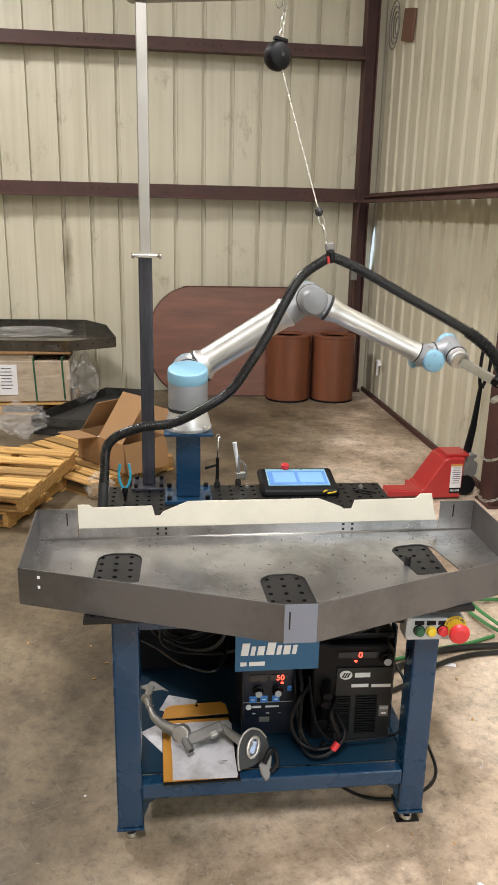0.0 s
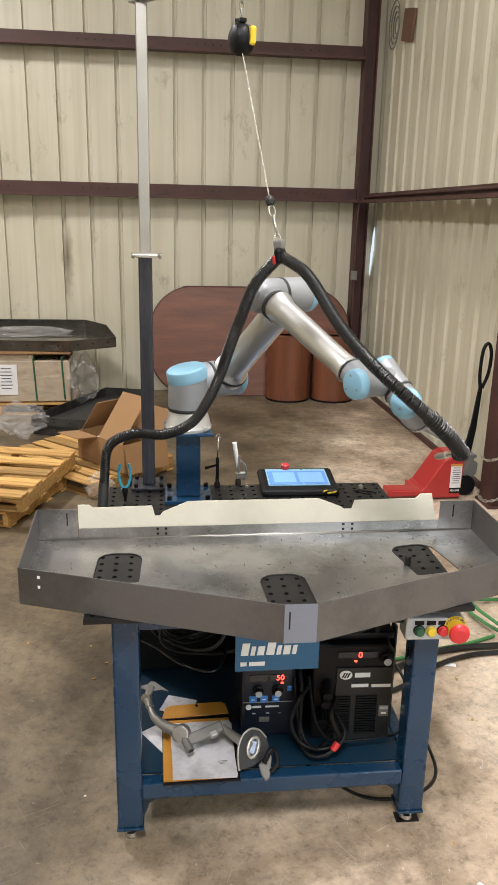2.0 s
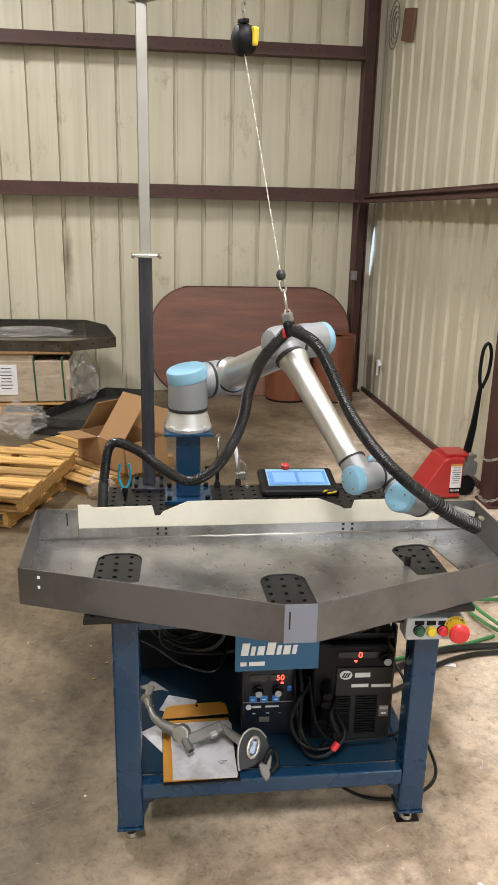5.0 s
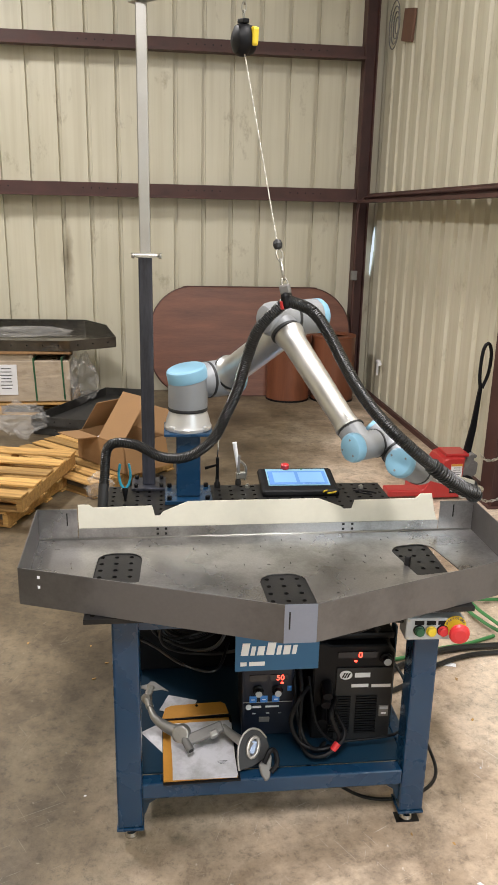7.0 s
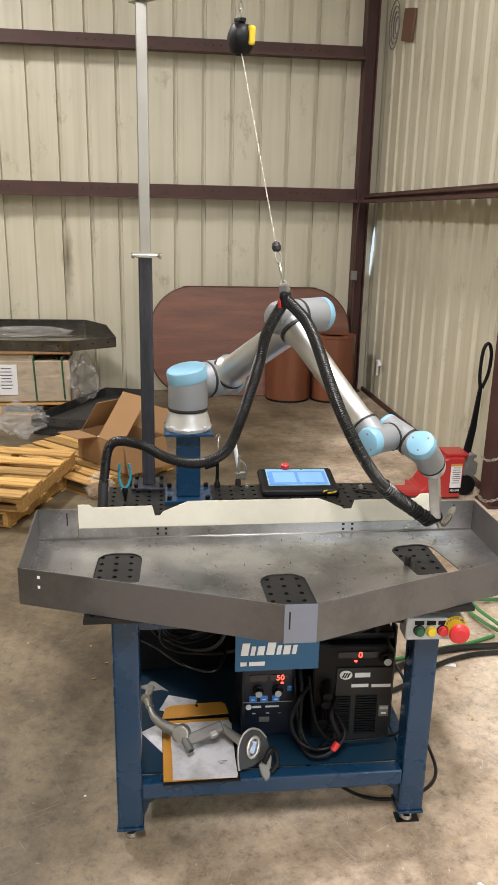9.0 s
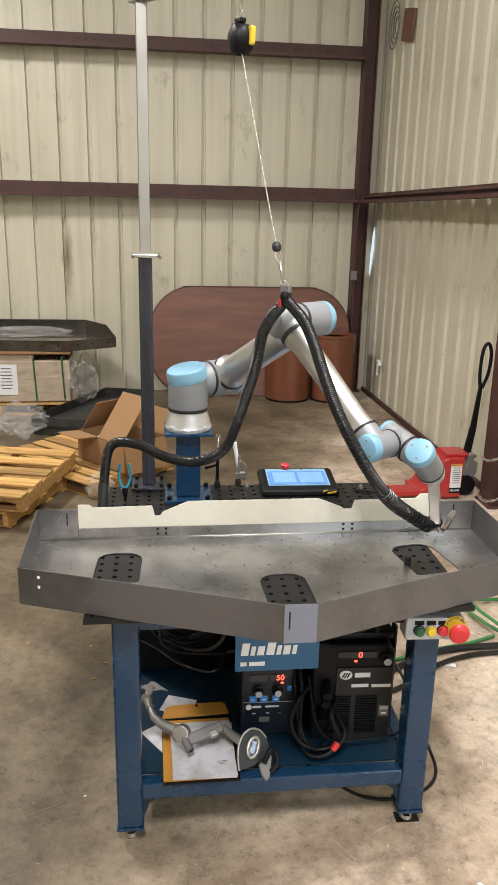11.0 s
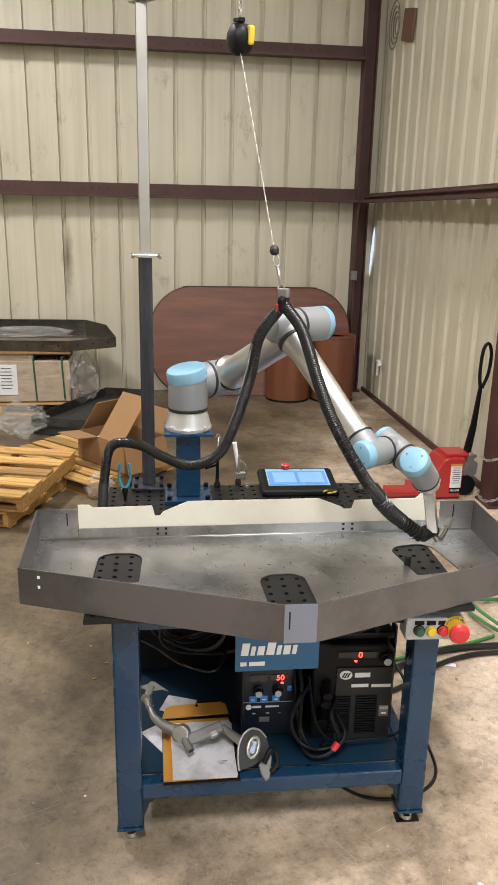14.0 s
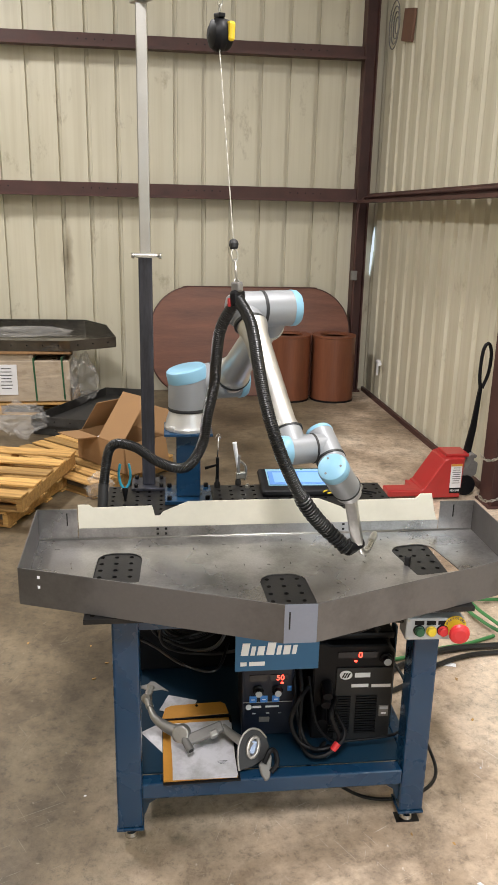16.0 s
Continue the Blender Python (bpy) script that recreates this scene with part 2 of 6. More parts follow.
    l.new(noise_at(2.2, 6, 0.6), rr.inputs[0]), l.new(rr.outputs[0], b.inputs["Roughness"])
    bp = n.new("ShaderNodeBump")
    bp.inputs["Strength"].default_value, bp.inputs["Distance"].default_value = 0.09, 0.01
    l.new(noise_at(45, 5, 0.6), bp.inputs["Height"]), l.new(bp.outputs[0], b.inputs["Normal"])
    return m


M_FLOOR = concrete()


def film_material():
    m = bpy.data.materials.new("clear_stretch_film")
    m.use_nodes = True
    nt = m.node_tree
    b = nt.nodes["Principled BSDF"]
    b.inputs["Base Color"].default_value = (0.75, 0.74, 0.72, 1)
    b.inputs["Roughness"].default_value, b.inputs["Alpha"].default_value = 0.12, 0.15
    nz, bp = nt.nodes.new("ShaderNodeTexNoise"), nt.nodes.new("ShaderNodeBump")
    nz.inputs["Scale"].default_value, bp.inputs["Strength"].default_value = 18, 0.6
    nt.links.new(nz.outputs[0], bp.inputs["Height"]), nt.links.new(bp.outputs[0], b.inputs["Normal"])
    return m


M_FILM = film_material()

# ---- mesh helpers ----


def frame_of(origin, x, z):
    x, z = Vector(x).normalized(), Vector(z).normalized()
    y = z.cross(x).normalized()
    x = y.cross(z)
    return Matrix.Translation(origin) @ Matrix((x, y, z)).transposed().to_4x4()


def box(bm, size, at=(0, 0, 0), m=None, bevel=0.0):
    g = bmesh.ops.create_cube(bm, size=1.0, matrix=(m or Matrix()) @ Matrix.Translation(at) @ Matrix.Diagonal((*size, 1)))
    if bevel:
        es = {e for v in g["verts"] for e in v.link_edges}
        bmesh.ops.bevel(bm, geom=list(es), offset=bevel, segments=2, affect="EDGES", profile=0.5)
    return bm


def spin(bm, profile, m=None, seg=40):
    """A turned solid about z from (radius, height) pairs."""
    m = m or Matrix()
    rings = []
    for r, z in profile:
        rings.append([bm.verts.new(m @ Vector((max(r, 1e-5) * math.cos(2 * math.pi * k / seg), max(r, 1e-5) * math.sin(2 * math.pi * k / seg), z))) for k in range(seg)])
    for a, b in zip(rings, rings[1:]):
        for k in range(seg):
            f = bm.faces.new((a[k], a[(k + 1) % seg], b[(k + 1) % seg], b[k]))
            f.smooth = True
    for ring, flip in ((rings[0], True), (rings[-1], False)):
        bm.faces.new(ring[::-1] if flip else ring)
    return bm


def rod(bm, a, b, r, r2=None, seg=20):
    a, b = Vector(a), Vector(b)
    d = b - a
    m = Matrix.Translation(a) @ d.to_track_quat("Z", "Y").to_matrix().to_4x4()
    return spin(bm, [(r, 0), (r if r2 is None else r2, d.length)], m, seg)


def curve_points(pts, n):
    p = [Vector(v) for v in pts]
    p = [2 * p[0] - p[1]] + p + [2 * p[-1] - p[-2]]
    out = []
    for i in range(1, len(p) - 2):
        a, b, c, d = p[i - 1:i + 3]
        for k in range(10):
            s = k / 10
            out.append(0.5 * (2 * b + (c - a) * s + (2 * a - 5 * b + 4 * c - d) * s * s + (3 * b - a - 3 * c + d) * s ** 3))
    out.append(p[-2])
    run = np.concatenate([[0], np.cumsum([(b - a).length for a, b in zip(out, out[1:])])])
    at = np.linspace(0, run[-1], n)
    return [Vector([np.interp(x, run, [v[k] for v in out]) for k in range(3)]) for x in at]


def tube(bm, pts, r, n=40, seg=10):
    """A round cable along a smooth curve."""
    c = curve_points(pts, n)
    rings, up = [], Vector((0.13, 0.21, 0.97))
    for i, v in enumerate(c):
        d = (c[min(i + 1, n - 1)] - c[max(i - 1, 0)]).normalized()
        x = d.cross(up)
        x = x.normalized() if x.length > 1e-4 else Vector((1, 0, 0))
        up = x.cross(d).normalized()
        rings.append([bm.verts.new(v + r * (math.cos(2 * math.pi * k / seg) * x + math.sin(2 * math.pi * k / seg) * up)) for k in range(seg)])
    for a, b in zip(rings, rings[1:]):
        for k in range(seg):
            bm.faces.new((a[k], a[(k + 1) % seg], b[(k + 1) % seg], b[k])).smooth = True
    bm.faces.new(rings[0][::-1]), bm.faces.new(rings[-1])
    return bm


def slab(bm, outline, depth, m=None, bevel=0.0):
    """A plate: an outline in x, y pushed out by depth along z."""
    m = m or Matrix()
    a = [bm.verts.new(m @ Vector((x, y, 0))) for x, y in outline]
    b = [bm.verts.new(m @ Vector((x, y, depth))) for x, y in outline]
    n = len(a)
    bm.faces.new(a[::-1]), bm.faces.new(b)
    for k in range(n):
        bm.faces.new((a[k], a[(k + 1) % n], b[(k + 1) % n], b[k]))
    bmesh.ops.recalc_face_normals(bm, faces=bm.faces[:])
    if bevel:
        bmesh.ops.bevel(bm, geom=bm.edges[:], offset=bevel, segments=1, affect="EDGES")
    return bm


def mesh_of(name, bm, mat):
    me = bpy.data.meshes.new(name)
    bmesh.ops.recalc_face_normals(bm, faces=bm.faces[:])
    for e in bm.edges:
        if len(e.link_faces) == 2 and e.calc_face_angle(0.0) > 0.55:
            e.smooth = False
    bm.to_mesh(me)
    bm.free()
    me.materials.append(mat)
    return me


def part(name, bm, mat, parent, label="", m=None):
    ob = new(name, mesh_of(name, bm, mat))
    ob.parent = parent
    if m is not None:
        ob.matrix_basis = m
    return tagged(ob, label)


def thing(name, m, label, category, group="", kind=""):
    ob = new(name)
    ob.empty_display_size = 0.05
    ob.matrix_basis = m
    return tagged(ob, label, category, group, kind)


def solo(name, bm, mat, label, category, m=None, group="", kind=""):
    ob = new(name, mesh_of(name, bm, mat))
    if m is not None:
        ob.matrix_basis = m
    return tagged(ob, label, category, group, kind)


def nb():
    return bmesh.new()


def word(text, size, mat, parent, m, depth=0.0006, name="lettering", shear=0.0):
    cu = bpy.data.curves.new(name, "FONT")
    cu.body, cu.size, cu.extrude, cu.shear = text, size, depth, shear
    tmp = new(name, cu)
    me = bpy.data.meshes.new_from_object(tmp.evaluated_get(bpy.context.evaluated_depsgraph_get()))
    bpy.data.objects.remove(tmp)
    me.materials.append(mat)
    ob = new(name, me)
    ob.parent, ob.matrix_basis = parent, m
    return ob

# ---- the hall ----
YB, XR, XL, YF, HT = 6.15, 2.86, -5.5, -8.0, 6.0


def ribbed(length, height, first, pitch, deep, half, low, flat):
    """Profiled steel sheet along x: tall ribs pressed outwards, low ribs between."""
    prof = [(0.0, 0.0)]
    x = first
    while x < length - 0.1:
        if x > 0.05:
            prof += [(x - half, 0.0), (x - flat * half, -deep), (x + flat * half, -deep), (x + half, 0.0)]
            for k in low:
                if x + k + 0.03 < length:
                    prof += [(x + k - 0.014, 0.0), (x + k, -0.004), (x + k + 0.014, 0.0)]
        x += pitch
    prof.append((length, 0.0))
    bm = nb()
    low = [bm.verts.new((a, -b, 0)) for a, b in prof]
    high = [bm.verts.new((a, -b, height)) for a, b in prof]
    for k in range(len(prof) - 1):
        bm.faces.new((low[k], low[k + 1], high[k + 1], high[k]))
    back = [bm.verts.new(v) for v in ((0, 0.06, 0), (length, 0.06, 0), (length, 0.06, height), (0, 0.06, height))]
    bm.faces.new(back)
    return bm


def hall():
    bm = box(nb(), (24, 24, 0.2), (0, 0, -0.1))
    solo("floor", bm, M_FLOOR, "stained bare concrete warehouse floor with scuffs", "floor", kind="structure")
    back = solo("wall_north", ribbed(XR - XL, HT, (-1.075 - XL) % 0.3175, 0.3175, 0.036, 0.025, (), 0.78), M_WALL, "cream ribbed steel wall panels with faint streaks", "wall", pose(XL, YB, 0), kind="structure")
    side = solo("wall_east", ribbed(YB - YF, HT, 0.098, 0.312, 0.055, 0.050, (), 0.35), M_WALL, "cream ribbed steel side wall with grey scuffs", "wall", pose(XR, YB, 0, 0, 0, -90), kind="structure")
    solo("wall_west", box(nb(), (0.1, YB - YF, HT), (XL - 0.05, (YB + YF) / 2, HT / 2)), M_WALL, "plain cream steel wall", "wall", kind="structure")
    solo("wall_south", box(nb(), (XR - XL, 0.1, HT), ((XR + XL) / 2, YF - 0.05, HT / 2)), M_WALL, "plain cream steel wall", "wall", kind="structure")
    solo("ceiling", box(nb(), (XR - XL + 0.4, YB - YF + 0.4, 0.1), ((XR + XL) / 2, (YB + YF) / 2, HT + 0.05)), M_CEIL, "pale insulated ceiling", "ceiling", kind="structure")

    def girt(name, length, m, h=0.15):
        t = thing(name, m, "dark red primed steel wall girt with lips", "girt", "wall girts", "structure")
        bm = nb()
        slab(bm, [(0, 0), (0.135, 0), (0.135, 0.03), (0.128, 0.03), (0.128, 0.007), (0.007, 0.007), (0.007, h), (-0.10, h), (-0.10, h - 0.02), (-0.093, h - 0.02), (-0.093, h - 0.007), (0, h - 0.007)], length, frame_of((length, 0, 0), (0, -1, 0), (-1, 0, 0)))
        part("channel", bm, M_RED_STEEL, t)
        for k in range(int(length / 0.09)):
            if k % 13 < 5:
                part("bolt_hole", rod(nb(), (0.3 + 0.09 * k, -0.0085, 0.6 * h), (0.3 + 0.09 * k, -0.004, 0.6 * h), 0.008, seg=8), M_HOLE, t)
        return t

    for z in (2.245, 3.745, 5.2):
        girt("girt", 2.60 - XL, pose(XL, YB - 0.10, z))
        if z < 3:
            girt("girt", 9.0, pose(XR - 0.14, YB - 0.25, z - 0.005, 0, 0, -90), 0.105)

    def column(x, y, w, d):
        t = thing("steel_column", pose(x, y, 0), "dark red primed steel frame column at the wall", "column", "frame columns", "structure")
        part("flange", box(nb(), (0.014, d, HT), (0, 0, HT / 2)), M_RED_STEEL, t)
        part("flange", box(nb(), (0.014, d, HT), (w, 0, HT / 2)), M_RED_STEEL, t)
        part("web", box(nb(), (w, 0.012, HT), (w / 2, 0.0, HT / 2)), M_RED_STEEL, t)
        part("base_plate", box(nb(), (w + 0.06, d + 0.05, 0.02), (w / 2, 0, 0.01), bevel=0.003), M_RED_STEEL, t)
        return t

    column(2.605, YB - 0.10, 0.13, 0.16)
    column(2.725, 2.12, 0.13, 0.20)
    # conduit down the corner and along the side wall
    t = thing("conduit", Matrix(), "grey steel conduit with a junction box on the corner column", "conduit", kind="structure")
    part("pipe", tube(nb(), [(2.62, 5.94, 0.2), (2.61, 5.94, 1.2), (2.61, 5.94, 2.1), (2.64, 5.93, 2.26), (2.68, 5.90, 2.30), (2.68, 5.0, 2.31), (2.68, 3.0, 2.31), (2.68, 1.0, 2.31)], 0.014, 60), M_RED_STEEL, t)
    bm = box(nb(), (0.07, 0.05, 0.11), (2.60, 5.93, 1.42), bevel=0.006)
    part("junction_box", bm, M_GREY_CAST, t)
    solo("baseboard", box(nb(), (0.03, 9.0, 0.05), (XR - 0.035, 1.55, 0.025)), M_RED_STEEL, "dark steel base angle along the wall foot", "base angle", kind="structure")
    # small things on the side wall
    t = thing("wall_gap", pose(XR - 0.01, 6.05, 0), "narrow gap between panels letting daylight in", "gap", kind="structure")
    bm = nb()
    slab(bm, [(-0.146, 1.40), (-0.10, 1.48), (-0.030, 1.72), (-0.020, 1.98), (-0.085, 1.90), (-0.135, 1.66)], 0.004, frame_of((0, -0.05, 0), (0, -1, 0), (-1, 0, 0)))
    part("daylight", bm, M_DAYLIGHT, t)
    t = thing("hose_tap", pose(XR, 5.47, 0.47), "white plastic water tap on the wall", "tap")
    part("pipe", tube(nb(), [(-0.03, 0, -0.16), (-0.03, 0, -0.05), (-0.03, 0, 0.0)], 0.014, 12), M_WHITE, t)
    part("handle", tube(nb(), [(-0.03, 0.02, 0.0), (-0.05, -0.09, 0.02), (-0.07, -0.2, 0.01)], 0.022, 12), M_WHITE, t)
    t = thing("wall_fan", pose(XR - 0.018, 5.55, 4.02), "brown wall bracket plate with a wire cage behind", "wall bracket")
    part("plate", box(nb(), (0.03, 0.34, 0.30), (0, -0.30, 0.0), m=pose(0, 0, 0, 12, 0, 0), bevel=0.005), M_BROWN_PLATE, t)
    for k in range(4):
        part("wire_ring", tube(nb(), [(-0.01 * k, 0.12 + (0.06 + 0.04 * k) * math.cos(a), 0.02 + (0.08 + 0.05 * k) * math.sin(a)) for a in np.linspace(0, 2 * math.pi, 14)], 0.006, 30, 6), M_GREY_CAST, t)


hall()

# ---- welding table ----
TABLE = pose(-0.0141, -1.0155, 0, 0, 0, -1.106)
TOP = 0.9155


def perforated(nx, ny, t):
    bm = nb()
    p, r = 0.0508, 0.0085
    for i in range(nx):
        for j in range(ny):
            cx, cy = p * (i + 0.5), p * (j + 0.5)
            outer, inner, low = [], [], []
            for k in range(12):
                a = 2 * math.pi * k / 12
                c, s = math.cos(a), math.sin(a)
                q = p / 2 / max(abs(c), abs(s))
                outer.append(bm.verts.new((cx + q * c, cy + q * s, t)))
                inner.append(bm.verts.new((cx + r * c, cy + r * s, t)))
                low.append(bm.verts.new((cx + r * c, cy + r * s, 0)))
            for k in range(12):
                n = (k + 1) % 12
                bm.faces.new((outer[k], outer[n], inner[n], inner[k]))
                bm.faces.new((inner[k], inner[n], low[n], low[k]))
            for k in (1, 4, 7, 10):
                c = bm.verts.new((cx + p / 2 * (1 if k in (1, 10) else -1), cy + p / 2 * (1 if k < 6 else -1), t))
                bm.faces.new((outer[k], c, outer[k + 1]))
    W, D = nx * p, ny * p
    for f in (((0, 0), (W, 0)), ((W, 0), (W, D)), ((W, D), (0, D)), ((0, D), (0, 0))):
        (a, b), (c, d) = f
        bm.faces.new([bm.verts.new(v) for v in ((a, b, 0), (c, d, 0), (c, d, t), (a, b, t))])
    return bm


def table():
    t = thing("welding_table", TABLE, "blue painted steel welding table with a black perforated top", "table")
    part("tabletop", perforated(24, 23, 0.016), M_PLATE, t, "black oxide perforated steel plate", pose(0, 0, TOP - 0.016))
    part("apron", box(nb(), (1.06, 0.05, 0.075), (0.61, 0.115, 0.858), bevel=0.004), M_BLUE, t)
    part("apron", box(nb(), (1.06, 0.05, 0.075), (0.61, 1.06, 0.858), bevel=0.004), M_BLUE, t)
    for x in (0.118, 1.105):
        part("apron", box(nb(), (0.05, 0.86, 0.075), (x, 0.59, 0.858), bevel=0.004), M_BLUE, t)
        for y in (0.122, 1.06):
            leg = part("leg", box(nb(), (0.086, 0.086, 0.815), (x, y, 0.065 + 0.4075), bevel=0.008), M_BLUE, t)
            part("foot_plate", box(nb(), (0.092, 0.092, 0.010), (x, y, 0.060), bevel=0.002), M_BLUE, leg)
            part("leveling_foot", spin(nb(), [(0.022, 0.001), (0.024, 0.008), (0.020, 0.02), (0.010, 0.026), (0.010, 0.056)], Matrix.Translation((x, y, 0)), 20), M_STEEL, leg, "bright levelling foot")
    part("shelf_rail", box(nb(), (0.90, 0.05, 0.062), (0.61, 0.10, 0.215), bevel=0.006), M_BLUE, t)
    part("shelf_rail", box(nb(), (0.90, 0.05, 0.062), (0.61, 1.06, 0.215), bevel=0.006), M_BLUE, t)
    for x in (0.118, 1.105):
        part("shelf_rail", box(nb(), (0.05, 0.86, 0.062), (x, 0.59, 0.215), bevel=0.006), M_BLUE, t)
    part("shelf_pan", box(nb(), (0.94, 0.90, 0.006), (0.61, 0.585, 0.241)), M_BLUE_DARK, t)
    for x, sx in ((0.161, 1), (1.062, -1)):
        k = nb()
        slab(k, [(0, 0), (0.055 * sx, 0), (0.050 * sx, -0.018), (0.022 * sx, -0.038), (0.010 * sx, -0.075), (0, -0.085)], 0.012, frame_of((x, 0.112, 0.185), (1, 0, 0), (0, -1, 0)))
        part("corner_gusset", k, M_BLUE_DARK, t)
    # slanted gusset seen beyond the welder
    g = nb()
    slab(g, [(0, 0), (0.16, 0), (0.02, 0.40), (0, 0.40)], 0.006, frame_of((1.075, 0.55, 0.27), (0, 1, 0), (1, 0, 0)))
    part("gusset", g, M_BLUE, t)
    return t


table()

# bent steel tray lying on the table
Z0, ZT = TOP + 0.002, 1.040
CORNERS = [(-0.222, -0.423), (-0.214, -0.90), (0.563, -1.20), (0.658, -1.202), (1.434, -0.93), (1.441, -0.440)]


def wall_piece(bm, a, b, z0, z1, t=0.003):
    a, b = Vector((*a, 0)), Vector((*b, 0))
    d = b - a
    box(bm, (d.length, t, z1 - z0), (d.length / 2, 0, (z0 + z1) / 2), frame_of(a, d, (0, 0, 1)))
    return bm


def rounded_cut(cx, cy, w, h, turn, r=0.055):
    pts = []
    for sx, sy, a0 in ((1, 1, 0), (-1, 1, 90), (-1, -1, 180), (1, -1, 270)):
        rr = r if sy > 0 else 0.012
        for k in range(7):
            a = radians(a0 + 15 * k)
            pts.append((sx * (w / 2 - rr) + rr * math.cos(a), sy * (h / 2 - rr) + rr * math.sin(a)))
    c, s = math.cos(radians(turn)), math.sin(radians(turn))
    return [(cx + c * x - s * y, cy + s * x + c * y) for x, y in pts]


def tray():
    t = thing("steel_tray", Matrix(), "large bent mill-steel tray with cutouts lying on the table", "tray")
    bm = nb()
    edges = []
    cuts = [rounded_cut(0.078, -0.675, 0.155, 0.23, -3), rounded_cut(0.628, -0.89, 0.155, 0.24, 2), rounded_cut(1.155, -0.69, 0.165, 0.24, 9)]
    slits = []
    rnd = random.Random(4)
    for k in range(150):
        x, y = rnd.uniform(-0.15, 1.36), rnd.uniform(-1.0, -0.47)
        if y < -0.93 + 0.1 - 0.0 and (x < 0.25 or x > 1.0):
            continue
        if any(abs(x - c[0]) < 0.14 and abs(y - c[1]) < 0.16 for c in ((0.078, -0.675), (0.628, -0.89), (1.155, -0.69))):
            continue
        if any(abs(x - a) < 0.03 and abs(y - b) < 0.03 for a, b in slits):
            continue
        slits.append((x, y))
        a = rnd.choice((0, 90, 90, 60, 75, 110))
        w, h = rnd.choice(((0.014, 0.0035), (0.009, 0.005), (0.018, 0.003)))
        c, s = math.cos(radians(a)), math.sin(radians(a))
        cuts.append([(x + c * u - s * v, y + s * u + c * v) for u, v in ((-w / 2, -h / 2), (w / 2, -h / 2), (w / 2, h / 2), (-w / 2, h / 2))])
    for ring in [CORNERS] + cuts:
        vs = [bm.verts.new((x, y, Z0)) for x, y in ring]
        edges += [bm.edges.new((vs[k], vs[(k + 1) % len(vs)])) for k in range(len(vs))]
    bmesh.ops.triangle_fill(bm, use_beauty=True, edges=edges)
    g = bmesh.ops.extrude_face_region(bm, geom=bm.faces[:])
    bmesh.ops.translate(bm, verts=[v for v in g["geom"] if isinstance(v, bmesh.types.BMVert)], vec=(0, 0, 0.003))
    part("tray_floor", bm, M_TRAY, t, "bright mill-steel floor with slots and rounded cutouts")
    # front and side walls carry their shade in a darker steel colour
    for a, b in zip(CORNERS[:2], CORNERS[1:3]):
        part("tray_wall", wall_piece(nb(), a, b, Z0, ZT), M_TRAY_SHADED, t)
    part("tray_wall", wall_piece(nb(), CORNERS[3], CORNERS[4], Z0, ZT), M_TRAY_SHADED, t)
    part("tray_wall", wall_piece(nb(), CORNERS[4], CORNERS[5], Z0, ZT), M_TRAY_SHADED, t)
    join = part("joining_plate", wall_piece(nb(), CORNERS[2], CORNERS[3], Z0, ZT), M_CLIPPLATE, t, "bluish sheet closing the front corner")
    part("slot", box(nb(), (0.004, 0.005, 0.055), (0.578, -1.2015, 0.99)), M_HOLE, join)
    ya, yb = -0.423, -0.440
    yl = lambda x: ya + (yb - ya) * (x + 0.222) / 1.663
    # back wall: end pieces full height, low lip between
    part("tray_wall", wall_piece(nb(), (-0.222, yl(-0.222)), (-0.078, yl(-0.078)), Z0, ZT), M_TRAY, t)
    part("tray_wall", wall_piece(nb(), (1.305, yl(1.305)), (1.441, yl(1.441)), Z0, ZT), M_TRAY, t)
    part("bend", rod(nb(), (-0.215, yl(-0.215) - 0.004, Z0 + 0.004), (1.437, yl(1.437) - 0.004, Z0 + 0.004), 0.0035, seg=10), M_MAST, t, "bright bend along the back")
    for z in (0.985, 1.018):
        part("slot", box(nb(), (0.008, 0.0045, 0.009), (-0.150, -0.9255, z), None), M_PAPER, t)
    part("back_lip", wall_piece(nb(), (-0.075, yl(-0.075)), (1.302, yl(1.302)), Z0, 0.962), M_TRAY, t)
    for x in (-0.045 - 0.07, 1.36):
        part("slot", box(nb(), (0.004, 0.006, 0.05), (x, yl(x) - 0.001, 1.0)), M_HOLE, t)
    for x in (0.215, 0.246, 0.925, 0.96):
        for z in (0.935, 0.955):
            part("slot", box(nb(), (0.009, 0.006, 0.008), (x, yl(x) - 0.001, z)), M_HOLE, t)
    # film-covered back plate standing behind the lip
    s = nb()
    top = 1.062
    slab(s, [(-0.075, 0.957), (1.30, 0.957), (1.285, 1.0), (1.27, top + 0.008), (1.225, top + 0.008), (1.205, top - 0.01), (0.965, top - 0.012), (0.955, 1.015), (0.925, 1.015), (0.915, 1.024), (0.84, top - 0.008), (0.825, top - 0.002), (0.33, top - 0.002), (0.315, top - 0.008), (0.235, 1.02), (0.225, 1.005), (0.205, 1.005), (0.2, 1.03), (0.195, 1.045), (-0.02, top - 0.02), (-0.035, top - 0.008), (-0.075, top - 0.008)], 0.003, frame_of((0, yl(0) + 0.007, 0), (1, -0.0102, 0), (-0.0102, -1, 0)))
    part("back_plate", s, M_CREAM, t, "cream film-covered notched sheet")
    pin = part("locating_pin", spin(nb(), [(0.012, Z0), (0.012, Z0 + 0.034), (0.010, Z0 + 0.037)], Matrix.Translation((1.083, -0.735, 0)), 20), M_PLATE, t, "short black steel pin")
    return t


tray()

# ---- robot ----
BX, BY, BZ = 0.35, 0.006, 1.225


